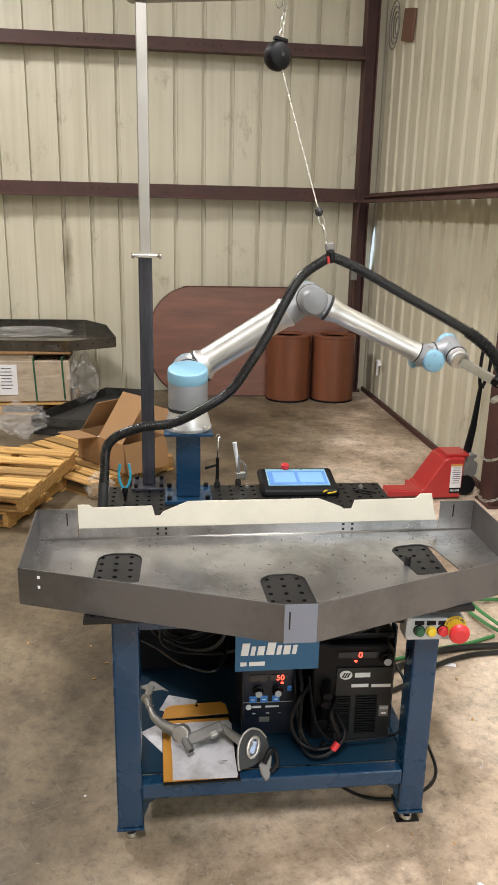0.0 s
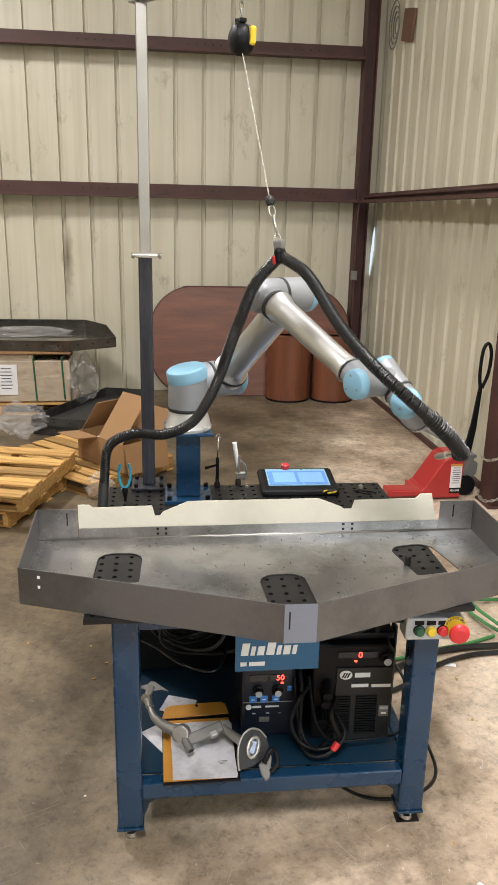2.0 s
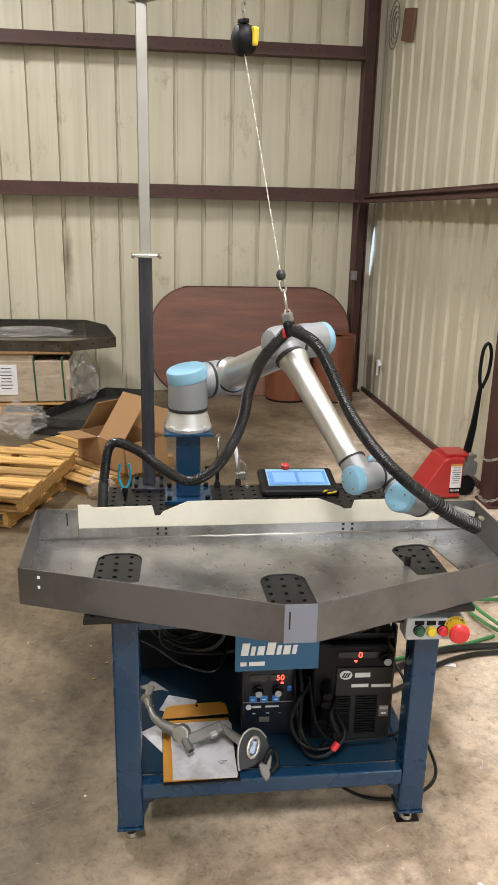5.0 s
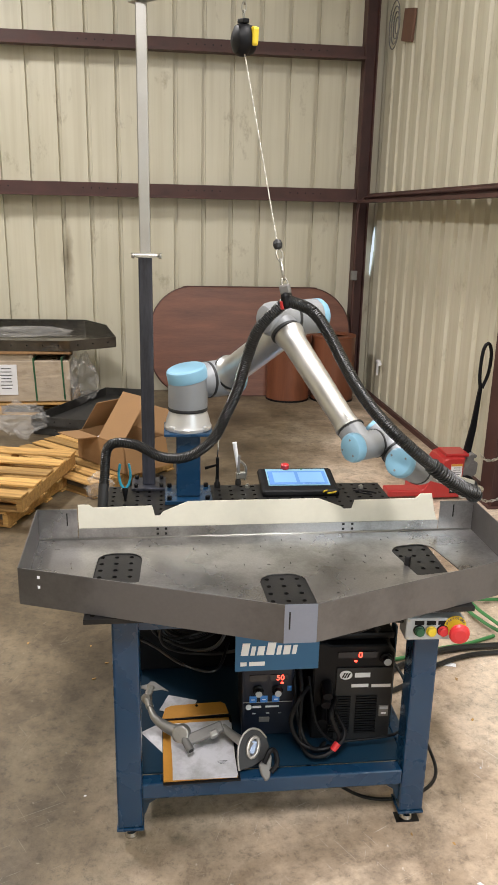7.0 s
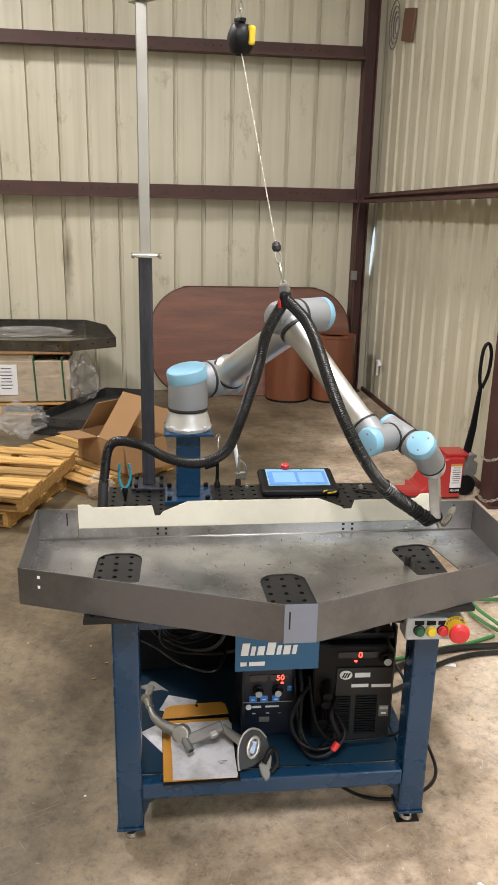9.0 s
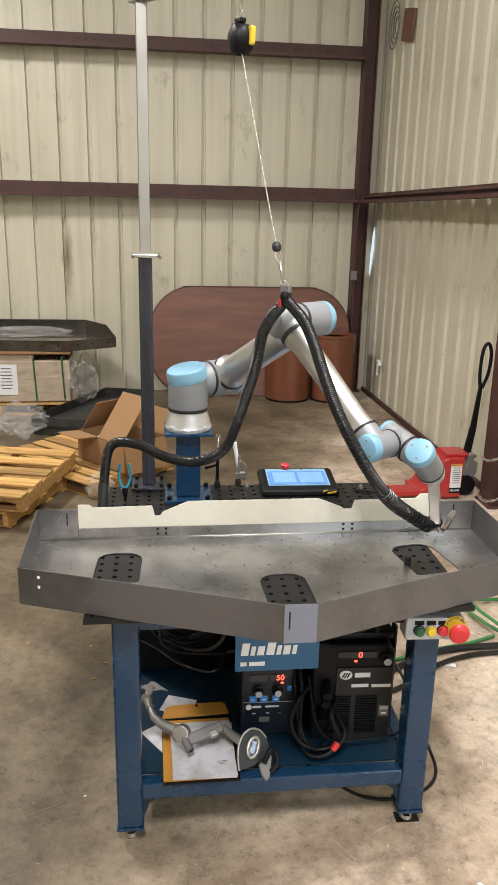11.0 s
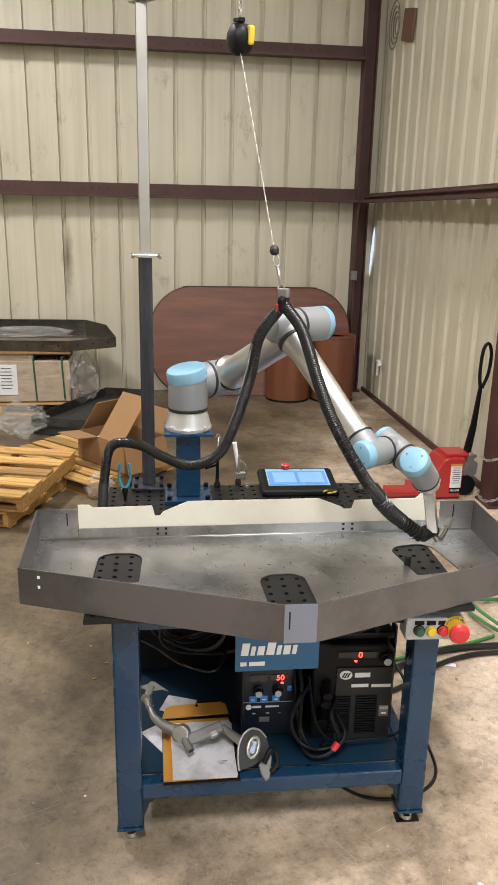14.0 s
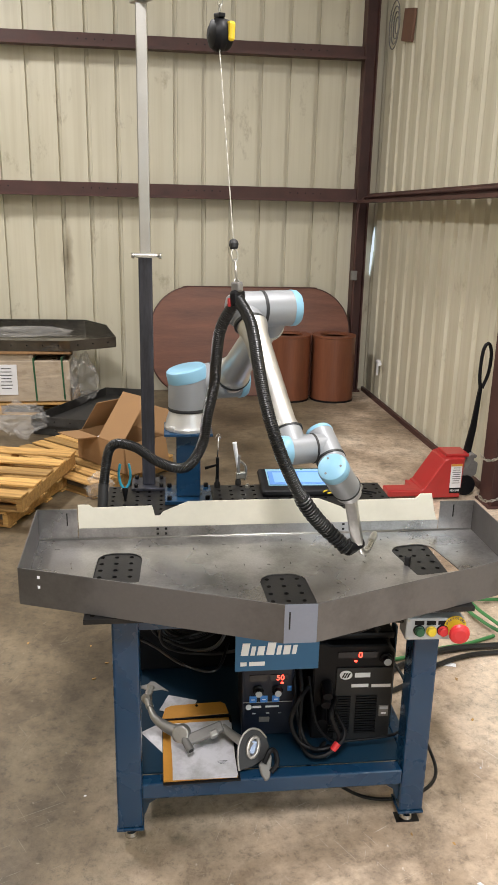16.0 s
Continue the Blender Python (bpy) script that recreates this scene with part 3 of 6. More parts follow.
def pedestal():
    t = thing("robot_pedestal", pose(BX, BY, TOP, 0, 0, -1.1), "blue painted square tube robot pedestal bolted on the table", "pedestal")
    part("foot_plate", box(nb(), (0.20, 0.20, 0.016), (0, 0, 0.009), bevel=0.002), M_BLUE, t)
    part("post", box(nb(), (0.102, 0.102, BZ - TOP - 0.03), (0, 0, 0.017 + (BZ - TOP - 0.03) / 2), bevel=0.008), M_BLUE, t)
    part("head_plate", box(nb(), (0.20, 0.20, 0.012), (0, 0, BZ - TOP - 0.007), bevel=0.002), M_BLUE, t)
    for x in (-0.08, 0.08):
        for y in (-0.08, 0.08):
            part("bolt", spin(nb(), [(0.010, 0.017), (0.010, 0.032), (0.007, 0.034)], Matrix.Translation((x, y, 0)), 8), M_BLACK, t)
    return t


pedestal()


def along_x(x, y=0.0, z=0.0):
    return frame_of((x, y, z), (0, 0, -1), (1, 0, 0))


def robot():
    rb = thing("welding_robot", pose(BX, BY, BZ), "silver and light blue six-axis welding robot with a torch", "robot")
    base = part("base", spin(nb(), [(0.098, 0.0), (0.099, 0.012), (0.094, 0.02), (0.090, 0.040), (0.081, 0.068), (0.080, 0.078)], None, 48), M_ALU_CAST, rb, "bright cast base")
    for k in range(4):
        a = radians(45 + 90 * k)
        part("lug", box(nb(), (0.034, 0.03, 0.022), (0.088, 0, 0.013), pose(0, 0, 0, 0, 0, 45 + 90 * k), 0.006), M_ALU_CAST, base)
    part("seal_ring", spin(nb(), [(0.0815, 0.078), (0.0825, 0.080), (0.0825, 0.090), (0.0815, 0.092)], None, 48), M_RING, base)

    # shoulder turns about z; its x axis is the shoulder joint
    bm = spin(nb(), [(0.081, 0.077), (0.082, 0.085), (0.082, 0.205)], None, 48)
    spin(bm, [(0.048, 0.040), (0.062, 0.060), (0.074, 0.082), (0.075, 0.094)], along_x(0.0, 0, 0.1807), 40)
    sh = part("shoulder", bm, M_ROBOT_GREY, rb)
    cap = nb()
    spin(cap, [(0.0835, 0.0), (0.084, 0.003), (0.0838, 0.036), (0.081, 0.046), (0.074, 0.051), (0.0, 0.053)], pose(0, 0, 0.193, 0, -12, 0), 48)
    part("cap", cap, M_CAP, sh, "light blue joint cap")
    part("seal_ring", spin(nb(), [(0.0765, 0.090), (0.0775, 0.092), (0.0775, 0.100), (0.0765, 0.102)], along_x(0, 0, 0.1807), 40), M_RING, sh)

    # upper arm: x along the arm, z along the joint axis
    bm = spin(nb(), [(0.076, 0.102), (0.077, 0.11), (0.077, 0.222)], None, 40)
    ua = part("upper_arm", bm, M_ROBOT_GREY, rb)
    bm = spin(nb(), [(0.061, 0.115), (0.062, 0.12), (0.062, 0.226)], Matrix.Translation((0.6127, 0, 0)), 40)
    spin(bm, [(0.060, 0.5), (0.0615, 0.52), (0.060, 0.54), (0.054, 0.6127)], along_x(0, 0, 0.176), 36)
    part("elbow_housing", bm, M_ROBOT_GREY, ua)
    part("tube", spin(nb(), [(0.074, 0.03), (0.0735, 0.075), (0.060, 0.095), (0.0585, 0.11), (0.057, 0.45), (0.058, 0.47), (0.066, 0.49), (0.067, 0.50)], along_x(0, 0, 0.176), 40), M_ALU, ua, "polished aluminium arm tube")
    part("seal_ring", spin(nb(), [(0.0762, 0.055), (0.0775, 0.057), (0.0775, 0.066), (0.0762, 0.068)], along_x(0, 0, 0.176), 40), M_RING, ua)
    part("cap", spin(nb(), [(0.0785, 0.218), (0.079, 0.222), (0.078, 0.240), (0.070, 0.252), (0.05, 0.256), (0.0, 0.257)], None, 40), M_CAP, ua, "light blue joint cap")
    part("cap", spin(nb(), [(0.063, 0.224), (0.0635, 0.228), (0.0625, 0.244), (0.056, 0.254), (0.04, 0.258), (0.0, 0.259)], Matrix.Translation((0.6127, 0, 0)), 40), M_CAP, ua, "light blue joint cap")
    part("seal_ring", spin(nb(), [(0.0618, 0.112), (0.063, 0.114), (0.063, 0.122), (0.0618, 0.124)], Matrix.Translation((0.6127, 0, 0)), 40), M_RING, ua)

    # forearm: joint axis z, tube at z = 0.055
    zf = 0.055
    bm = spin(nb(), [(0.0, -0.010), (0.028, -0.009), (0.047, -0.002), (0.057, 0.014), (0.061, 0.034), (0.061, 0.112)], None, 40)
    spin(bm, [(0.052, 0.0), (0.0525, 0.060)], along_x(0, 0, zf), 36)
    fa = part("forearm", bm, M_ROBOT_GREY, rb)
    bm = spin(nb(), [(0.0455, 0.042), (0.0455, 0.128)], Matrix.Translation((0.5716, 0, 0)), 36)
    spin(bm, [(0.0435, 0.505), (0.0435, 0.5716)], along_x(0, 0, zf + 0.012), 36)
    part("wrist_housing", bm, M_ROBOT_GREY, fa)
    part("tube", spin(nb(), [(0.0535, 0.072), (0.053, 0.085), (0.045, 0.115), (0.0435, 0.13), (0.0385, 0.46), (0.0395, 0.475), (0.0435, 0.49), (0.0435, 0.497)], along_x(0, 0, zf + 0.008), 40), M_ALU, fa, "polished aluminium arm tube")
    part("seal_ring", spin(nb(), [(0.053, 0.060), (0.0545, 0.062), (0.0545, 0.070), (0.053, 0.072)], along_x(0, 0, zf), 36), M_RING, fa)
    part("seal_ring", spin(nb(), [(0.044, 0.497), (0.0455, 0.498), (0.0455, 0.504), (0.044, 0.505)], along_x(0, 0, zf + 0.015), 36), M_RING, fa)
    part("cap", spin(nb(), [(0.0, 0.012), (0.034, 0.013), (0.043, 0.018), (0.0475, 0.028), (0.048, 0.044), (0.0465, 0.048)], Matrix.Translation((0.5716, 0, 0)), 36), M_CAP, fa, "light blue joint cap")

    # first wrist: z joint axis, x the next axis
    bm = spin(nb(), [(0.045, 0.134), (0.0455, 0.176)], None, 36)
    spin(bm, [(0.0455, -0.054), (0.0455, 0.048)], along_x(0, 0, 0.17415), 36)
    w1 = part("wrist", bm, M_ROBOT_GREY, rb)
    part("seal_ring", spin(nb(), [(0.046, 0.127), (0.0475, 0.128), (0.0475, 0.134), (0.046, 0.135)], None, 36), M_RING, w1)
    part("cap", spin(nb(), [(0.0, -0.070), (0.032, -0.069), (0.042, -0.066), (0.0455, -0.060), (0.0465, -0.052), (0.046, -0.050)], along_x(0, 0, 0.17415), 36), M_CAP, w1, "light blue joint cap")
    # second wrist: z joint axis, x the tool axis
    bm = spin(nb(), [(0.045, 0.055), (0.0455, 0.122)], None, 36)
    spin(bm, [(0.0455, -0.046), (0.0455, 0.070)], along_x(0, 0, 0.11985), 36)
    w2 = part("wrist", bm, M_ROBOT_GREY, rb)
    part("seal_ring", spin(nb(), [(0.046, 0.046), (0.0475, 0.047), (0.0475, 0.054), (0.046, 0.055)], None, 36), M_RING, w2)
    part("cap", spin(nb(), [(0.0, -0.076), (0.034, -0.075), (0.044, -0.070), (0.0475, -0.060), (0.048, -0.044), (0.0465, -0.040)], along_x(0, 0, 0.11985), 36), M_CAP, w2, "light blue joint cap")
    part("seal_ring", spin(nb(), [(0.046, 0.070), (0.0475, 0.071), (0.0475, 0.077), (0.046, 0.078)], along_x(0, 0, 0.11985), 36), M_RING, w2)
    for owner, axis, ctr in ((w1, (1, 0, 0), (-0.0695, 0, 0.17415)), (w2, (1, 0, 0), (-0.0755, 0, 0.11985)), (fa, (0, 0, 1), (0.5716, 0, 0.0125))):
        for k in range(3):
            a = radians(30 + 120 * k)
            m = frame_of(ctr, (0, 1, 0), axis)
            part("cap_screw", spin(nb(), [(0.0035, -0.001), (0.0035, 0.002)], m @ Matrix.Translation((0.029 * math.cos(a), 0.029 * math.sin(a), 0)), 10), M_GREY_CAST, owner)
    # tool flange with the torch: z the tool axis
    T1, TIP, HO = Vector((-0.109, -0.024, 0.2615)), Vector((0.023, -0.015, 0.4995)), Vector((-0.131, -0.057, 0.2405))
    bm = spin(nb(), [(0.0445, 0.078), (0.0445, 0.098), (0.040, 0.102), (0.039, 0.117)], None, 36)
    w3 = part("tool_flange", bm, M_ALU_CAST, rb)
    br = nb()
    d = T1 - Vector((0, 0, 0.117))
    mm = frame_of((0, 0, 0.117), (0, 1, 0), d)
    spin(br, [(0.034, 0.110), (0.034, 0.124)], None, 24)
    box(br, (0.036, 0.016, d.length), (0, 0.012, d.length / 2), mm, 0.003)
    box(br, (0.036, 0.008, d.length * 0.92), (0, -0.008, d.length / 2), mm, 0.002)
    part("bracket", br, M_ZINC, w3, "bright milled torch bracket")
    cl = nb()
    dirn = (TIP - HO).normalized()
    rod(cl, HO, T1 + 0.02 * dirn, 0.022, 0.022, 24)
    box(cl, (0.036, 0.036, 0.026), (0, 0, 0), frame_of(T1, (0, 1, 0), dirn), 0.006)
    part("torch_body", cl, M_BLACK, w3, "black torch connector")
    nk = nb()
    mid = T1 + (TIP - T1) * 0.45 + Vector((-0.03, 0.0, 0.02))
    tube(nk, [T1, T1 + Vector((-0.01, 0.0, 0.06)), mid, TIP - (TIP - mid) * 0.35], 0.010, 24, 16)
    part("gooseneck", nk, M_STEEL, w3, "polished bent torch neck")
    nz = nb()
    e = (TIP - mid).normalized()
    rod(nz, TIP - 0.08 * e, TIP - 0.02 * e, 0.0125, 0.012)
    rod(nz, TIP - 0.02 * e, TIP, 0.012, 0.008)
    part("nozzle", nz, M_ZINC, w3, "brass-grey gas nozzle")
    for k in range(3):
        part("cable_tie", spin(nb(), [(0.0255, 0), (0.0255, 0.006)], frame_of(HO + dirn * (0.01 + 0.016 * k), (0, 1, 0), dirn), 20), M_RING, w3)
    return rb, sh, ua, fa, w1, w2, w3


ROBOT = robot()

# ---- mast, swinging boom and cable reel ----
MAST = Vector((0.183, 0.159, TOP))


def mast():
    t = thing("mast", pose(*MAST, 0, 0, -1), "square steel mast with dark lower sleeve bolted on the table", "mast")
    part("foot_plate", box(nb(), (0.15, 0.15, 0.012), (0, 0, 0.007), bevel=0.002), M_POST_DARK, t)
    part("sleeve", box(nb(), (0.056, 0.056, 0.985), (0, 0, 0.013 + 0.4925), bevel=0.005), M_POST_DARK, t, "dark mill-scaled square tube")
    part("collar", box(nb(), (0.085, 0.075, 0.014), (0, 0, 1.003), bevel=0.003), M_ZINC, t)
    part("tube", box(nb(), (0.044, 0.044, 0.915), (0, 0, 1.01 + 0.4575), bevel=0.004), M_MAST, t, "bright square aluminium tube")
    for x in (-0.055, 0.055):
        part("bolt", rod(nb(), (x * 0.6, -0.02, 1.003), (x, -0.02, 1.003), 0.006, seg=10), M_ZINC, t)
        part("bolt_head", spin(nb(), [(0.011, 0), (0.011, 0.012)], along_x(x * 1.0, -0.02, 1.003), 6), M_ZINC, t)
        for y in (-0.055, 0.055):
            part("bolt", spin(nb(), [(0.009, 0.013), (0.009, 0.028)], Matrix.Translation((x, y, 0)), 8), M_BLACK, t)
    b = part("boom", box(nb(), (0.68, 0.05, 0.05), (0.29, 0, 0.028), bevel=0.004), M_MAST, t, "bright square tube boom", pose(0, 0, 1.928))
    part("shackle", tube(nb(), [(0.53 + 0.012 * math.cos(a), 0, -0.012 + 0.018 * math.sin(a)) for a in np.linspace(0, 2 * math.pi, 14)], 0.0035, 20, 6), M_ZINC, b)
    return t, b


MASTS = mast()


def link_ring(bm, at, h, w, r, turned):
    pts = []
    for a in np.linspace(0, 2 * math.pi, 18):
        x, z = w * math.cos(a), h * math.sin(a)
        pts.append(Vector(at) + (Vector((0, x, z)) if turned else Vector((x, 0, z))))
    tube(bm, pts, r, 26, 6)
    return bm


def reel():
    t = thing("cable_reel", Matrix(), "black spring cable reel with a yellow side on a hook", "cable reel")
    bm = nb()
    spin(bm, [(0.0000, -0.0351), (0.0234, -0.0335), (0.0429, -0.0234), (0.0515, -0.0062), (0.0523, 0.0094), (0.0484, 0.0172)], frame_of((0, 0, 0), (1, 0, 0), (0, 1, 0)), 36)
    part("housing", bm, M_BLACK, t)
    part("side_cover", spin(nb(), [(0.0484, 0.0156), (0.0468, 0.0296), (0.0406, 0.0390), (0.0000, 0.0421)], frame_of((0, 0, 0), (1, 0, 0), (0, 1, 0)), 36), M_BLACK, t)
    y = nb()
    box(y, (0.0624, 0.0234, 0.0585), (0.0234, 0.0281, 0.0117), bevel=0.0078)
    part("rating_plate", y, M_YELLOW, t, "yellow cover plate")
    part("hub", spin(nb(), [(0.0078, -0.0367), (0.0078, -0.0335)], frame_of((0, 0, 0), (1, 0, 0), (0, 1, 0)), 16), M_RING, t)
    h = nb()
    box(h, (0.0546, 0.0234, 0.0140), (0, 0, 0.0562), bevel=0.0031)
    part("hanger", h, M_BLACK, t)
    for k in range(5):
        part("link", link_ring(nb(), (0, 0, 0.0741 + 0.0234 * k), 0.0156, 0.0078, 0.0025, k % 2), M_ZINC, t)
    return t


REEL = reel()


def rope():
    t = thing("hoist_cable", Matrix(), "thin steel hoist cable with a stop ball and snap hook", "cable")
    pieces = [part("strand", rod(nb(), (0, 0, -0.035), (0, 0, 0.035), 0.0019, seg=8), M_ROPE, t) for k in range(16)]
    ball = part("stop_ball", spin(nb(), [(0.005, -0.017), (0.013, -0.012), (0.0165, 0.0), (0.013, 0.012), (0.005, 0.018)], None, 20), M_RING, t, "black rubber stop ball")
    hook = nb()
    link_ring(hook, (0, 0, -0.036), 0.022, 0.010, 0.003, 1)
    link_ring(hook, (0, 0, -0.085), 0.036, 0.013, 0.0035, 0)
    link_ring(hook, (0, 0, -0.135), 0.020, 0.010, 0.003, 1)
    hk = part("snap_hook", hook, M_ZINC, t, "bright snap hook")
    return t, pieces, ball, hk


ROPE = rope()

# ---- corrugated hose ----
NA, NB_ = 62, 38


def hose():
    t = thing("torch_hose", Matrix(), "black corrugated torch hose hung from a clamp", "hose")
    bm = nb()
    prof = [(0.0176, -0.0146)]
    for k in range(4):
        z = -0.0108 + 0.0072 * k
        prof += [(0.0180, z - 0.0030), (0.0197, z - 0.0016), (0.0197, z + 0.0016), (0.0180, z + 0.0030)]
    prof.append((0.0176, 0.0146))
    spin(bm, prof, None, 18)
    me = mesh_of("segment", bm, M_HOSE)
    bm = nb()
    spin(bm, prof, None, 18)
    for k in range(2):
        spin(bm, [(0.0215, -0.009 + 0.013 * k), (0.0250, -0.0075 + 0.013 * k), (0.0250, -0.0035 + 0.013 * k), (0.0215, -0.002 + 0.013 * k)], pose(0, 0, 0, 7, 0, 0), 18)
    wrap = mesh_of("segment", bm, M_HOSE)
    cuff = mesh_of("segment", spin(nb(), [(0.0205, -0.018), (0.0205, 0.018)], None, 18), M_RING)
    segs = []
    for k in range(NA + NB_):
        ob = new("segment", wrap if k > NA + NB_ - 12 else cuff if k < 4 else me)
        ob.parent = t
        segs.append(ob)
    cl = nb()
    box(cl, (0.054, 0.054, 0.030), (0, 0, 0.0), bevel=0.012)
    clamp = part("clamp", cl, M_BLACK, t, "black plastic hose clamp with an eye")
    part("clamp_ear", box(nb(), (0.032, 0.024, 0.036), (0, 0, 0.0), pose(0.036, 0, 0.0), 0.006), M_GREY_CAST, clamp)
    part("clamp_screw", box(nb(), (0.028, 0.061, 0.010), (-0.012, 0, -0.013), bevel=0.003), M_RED, clamp)
    return t, segs, clamp


HOSE = hose()

# ---- leaning table top and its drum bases ----


def rounded(w, h, r, n=10):
    pts = []
    for sx, sy, a0 in ((1, 1, 0), (-1, 1, 90), (-1, -1, 180), (1, -1, 270)):
        for k in range(n + 1):
            a = radians(a0 + 90 * k / n)
            pts.append((sx * (w / 2 - r) + r * math.cos(a), sy * (h / 2 - r) + r * math.sin(a)))
    return pts


def loose_tabletop():
    bm = nb()
    slab(bm, rounded(2.36, 1.27, 0.50, 14), 0.032, None, 0.004)
    lean = 10
    m = pose(1.38, 5.80, 0.0, 0, 0, -1.5) @ pose(0, 0, 0.004, 90 - lean, 0, 0) @ pose(0, 0.635, 0, 0, 0, 0)
    t = thing("loose_tabletop", m, "reddish cherry laminate oval table top leaning on the wall", "table top")
    part("panel", bm, M_WOOD, t)
    band = [Vector((x * 1.0005, y * 1.0005, 0.016)) for x, y in rounded(2.362, 1.272, 0.501, 14)]
    part("edge_band", tube(nb(), band + [band[0]], 0.0135, 160, 8), M_RED_STEEL, t, "dark edge banding")


def drum_base():
    t = thing("drum_base", pose(1.80, 5.66, 0), "cherry laminate drum table base standing on the floor", "table base", "drum table bases")
    part("shell", spin(nb(), [(0.252, 0.001), (0.252, 0.742), (0.236, 0.742), (0.236, 0.60), (0.0, 0.60)], None, 56), M_WOOD_UP, t)
    part("rim", spin(nb(), [(0.254, 0.742), (0.258, 0.746), (0.258, 0.764), (0.254, 0.768), (0.16, 0.768), (0.158, 0.742)], None, 56), M_WOOD_UP, t)
    part("foot_ring", spin(nb(), [(0.256, 0.0), (0.256, 0.02), (0.253, 0.022)], None, 56), M_BLACK, t)
    return t


loose_tabletop()
DRUM = drum_base()
copy_thing(DRUM, pose(2.325, 5.62, 0, 0, 0, 70))

# ---- pallets, crate and cartons ----


def plank(name, size, at, parent, rnd, turn=0.0, tip=0.0):
    bm = nb()
    box(bm, size, bevel=0.004)
    m = pose(*at, tip, rnd.uniform(-0.6, 0.6), turn + rnd.uniform(-0.8, 0.8))
    return part(name, bm, M_PINE, parent, "", m)


def pallet(m, w, d, slats, seed, label, skip=(), wide=0.09):
    rnd = random.Random(seed)
    t = thing("wooden_pallet", m, label, "pallet", "wooden pallets")
    for y in (-d / 2 + 0.03, 0.0, d / 2 - 0.03):
        plank("stringer", (w, 0.04, 0.09), (0, y, 0.062), t, rnd)
    for k in range(slats):
        if k in skip:
            continue
        x = -w / 2 + 0.05 + (w - 0.1) * k / (slats - 1)
        plank("slat", (wide + rnd.uniform(-0.012, 0.012), d - rnd.uniform(0, 0.03), 0.017), (x, rnd.uniform(-0.01, 0.01), 0.117 + rnd.uniform(0, 0.003)), t, rnd)
    for k in range(4):
        x = -w / 2 + 0.06 + (w - 0.12) * k / 3
        plank("bottom_slat", (0.09, d, 0.015), (x, 0, 0.0095), t, rnd)
    return t


pallet(pose(-1.06, 2.46, 0.0, 0, 0, 68), 0.86, 0.96, 5, 1, "weathered yellow pine pallet under another pallet", wide=0.12)
pallet(pose(-1.01, 2.43, 0.136, 0, 0, 75), 1.02, 1.00, 5, 3, "pine pallet stacked on another pallet", wide=0.135)
pallet(pose(-0.38, 3.16, 0.0, 0, 0, 47), 0.94, 1.22, 7, 2, "yellow pine pallet with gaps between its boards", wide=0.11)
pallet(pose(-1.38, 5.45, 0.0, 0, 0, 90), 1.0, 1.5, 7, 6, "pine pallet under a wrapped crate")


def crate():
    t = thing("wrapped_crate", pose(-1.33, 5.42, 0.138), "film-wrapped carton crate with green straps on a pallet", "crate")
    bm = nb()
    box(bm, (1.36, 0.84, 0.44), (0, 0, 0.221), bevel=0.012)
    part("carton", bm, M_CRATE, t)
    part("lid", box(nb(), (1.40, 0.88, 0.03), (0, 0, 0.525), bevel=0.006), M_CARD, t)
    part("lid_pad", box(nb(), (1.0, 0.82, 0.07), (-0.19, 0, 0.476), bevel=0.006), M_CRATE, t)
    part("lid_pad", box(nb(), (0.30, 0.5, 0.05), (0.5, 0.15, 0.468), bevel=0.004), M_CARD_DARK, t)
    for x in (0.33, 0.62):
        part("strap", box(nb(), (0.016, 0.858, 0.455), (x, 0, 0.225), pose(0, 0, 0, 0, -2.5, 0), 0.002), M_GREEN, t, "green plastic strap")
    p = part("packing_slip", box(nb(), (0.22, 0.004, 0.32), (0.03, -0.424, 0.24)), M_PAPER, t, "white paper packing slip")
    for k in range(7):
        part("text_bar", box(nb(), (0.10 + 0.012 * (k % 3), 0.002, 0.008), (0.03, -0.4275, 0.36 - 0.035 * k)), M_INK, p)
    return t


crate()


def crumple(name, m, size, seed, label):
    bm = nb()
    bmesh.ops.create_icosphere(bm, subdivisions=5, radius=1.0)
    for v in bm.verts:
        n = noise.noise(v.co * 2.0 + Vector((seed, 0, 0))) * 0.4 + abs(noise.noise(v.co * 4.0 + Vector((0, seed, 0)))) * 0.3 - 0.15
        v.co = Vector((v.co.x * size[0], v.co.y * size[1], v.co.z * size[2])) * (1 + n)
    for f in bm.faces:
        f.smooth = False
    ob = solo(name, bm, M_FILM, label, "plastic film", m)
    return ob


crumple("plastic_film", pose(-0.52, 5.12, 0.36), (0.16, 0.30, 0.25), 1, "clear stretch film hanging off a crate")
crumple("plastic_film", pose(-1.15, 5.36, 0.83), (0.50, 0.20, 0.05), 3, "clear stretch film crumpled in a black tray")
crumple("plastic_film", pose(-1.02, 4.15, 0.17), (0.24, 0.28, 0.15), 5, "crumpled clear plastic film on the floor")
crumple("plastic_film", pose(-0.20, 2.45, 0.10), (0.10, 0.16, 0.09), 9, "crumpled clear film beside a pallet")


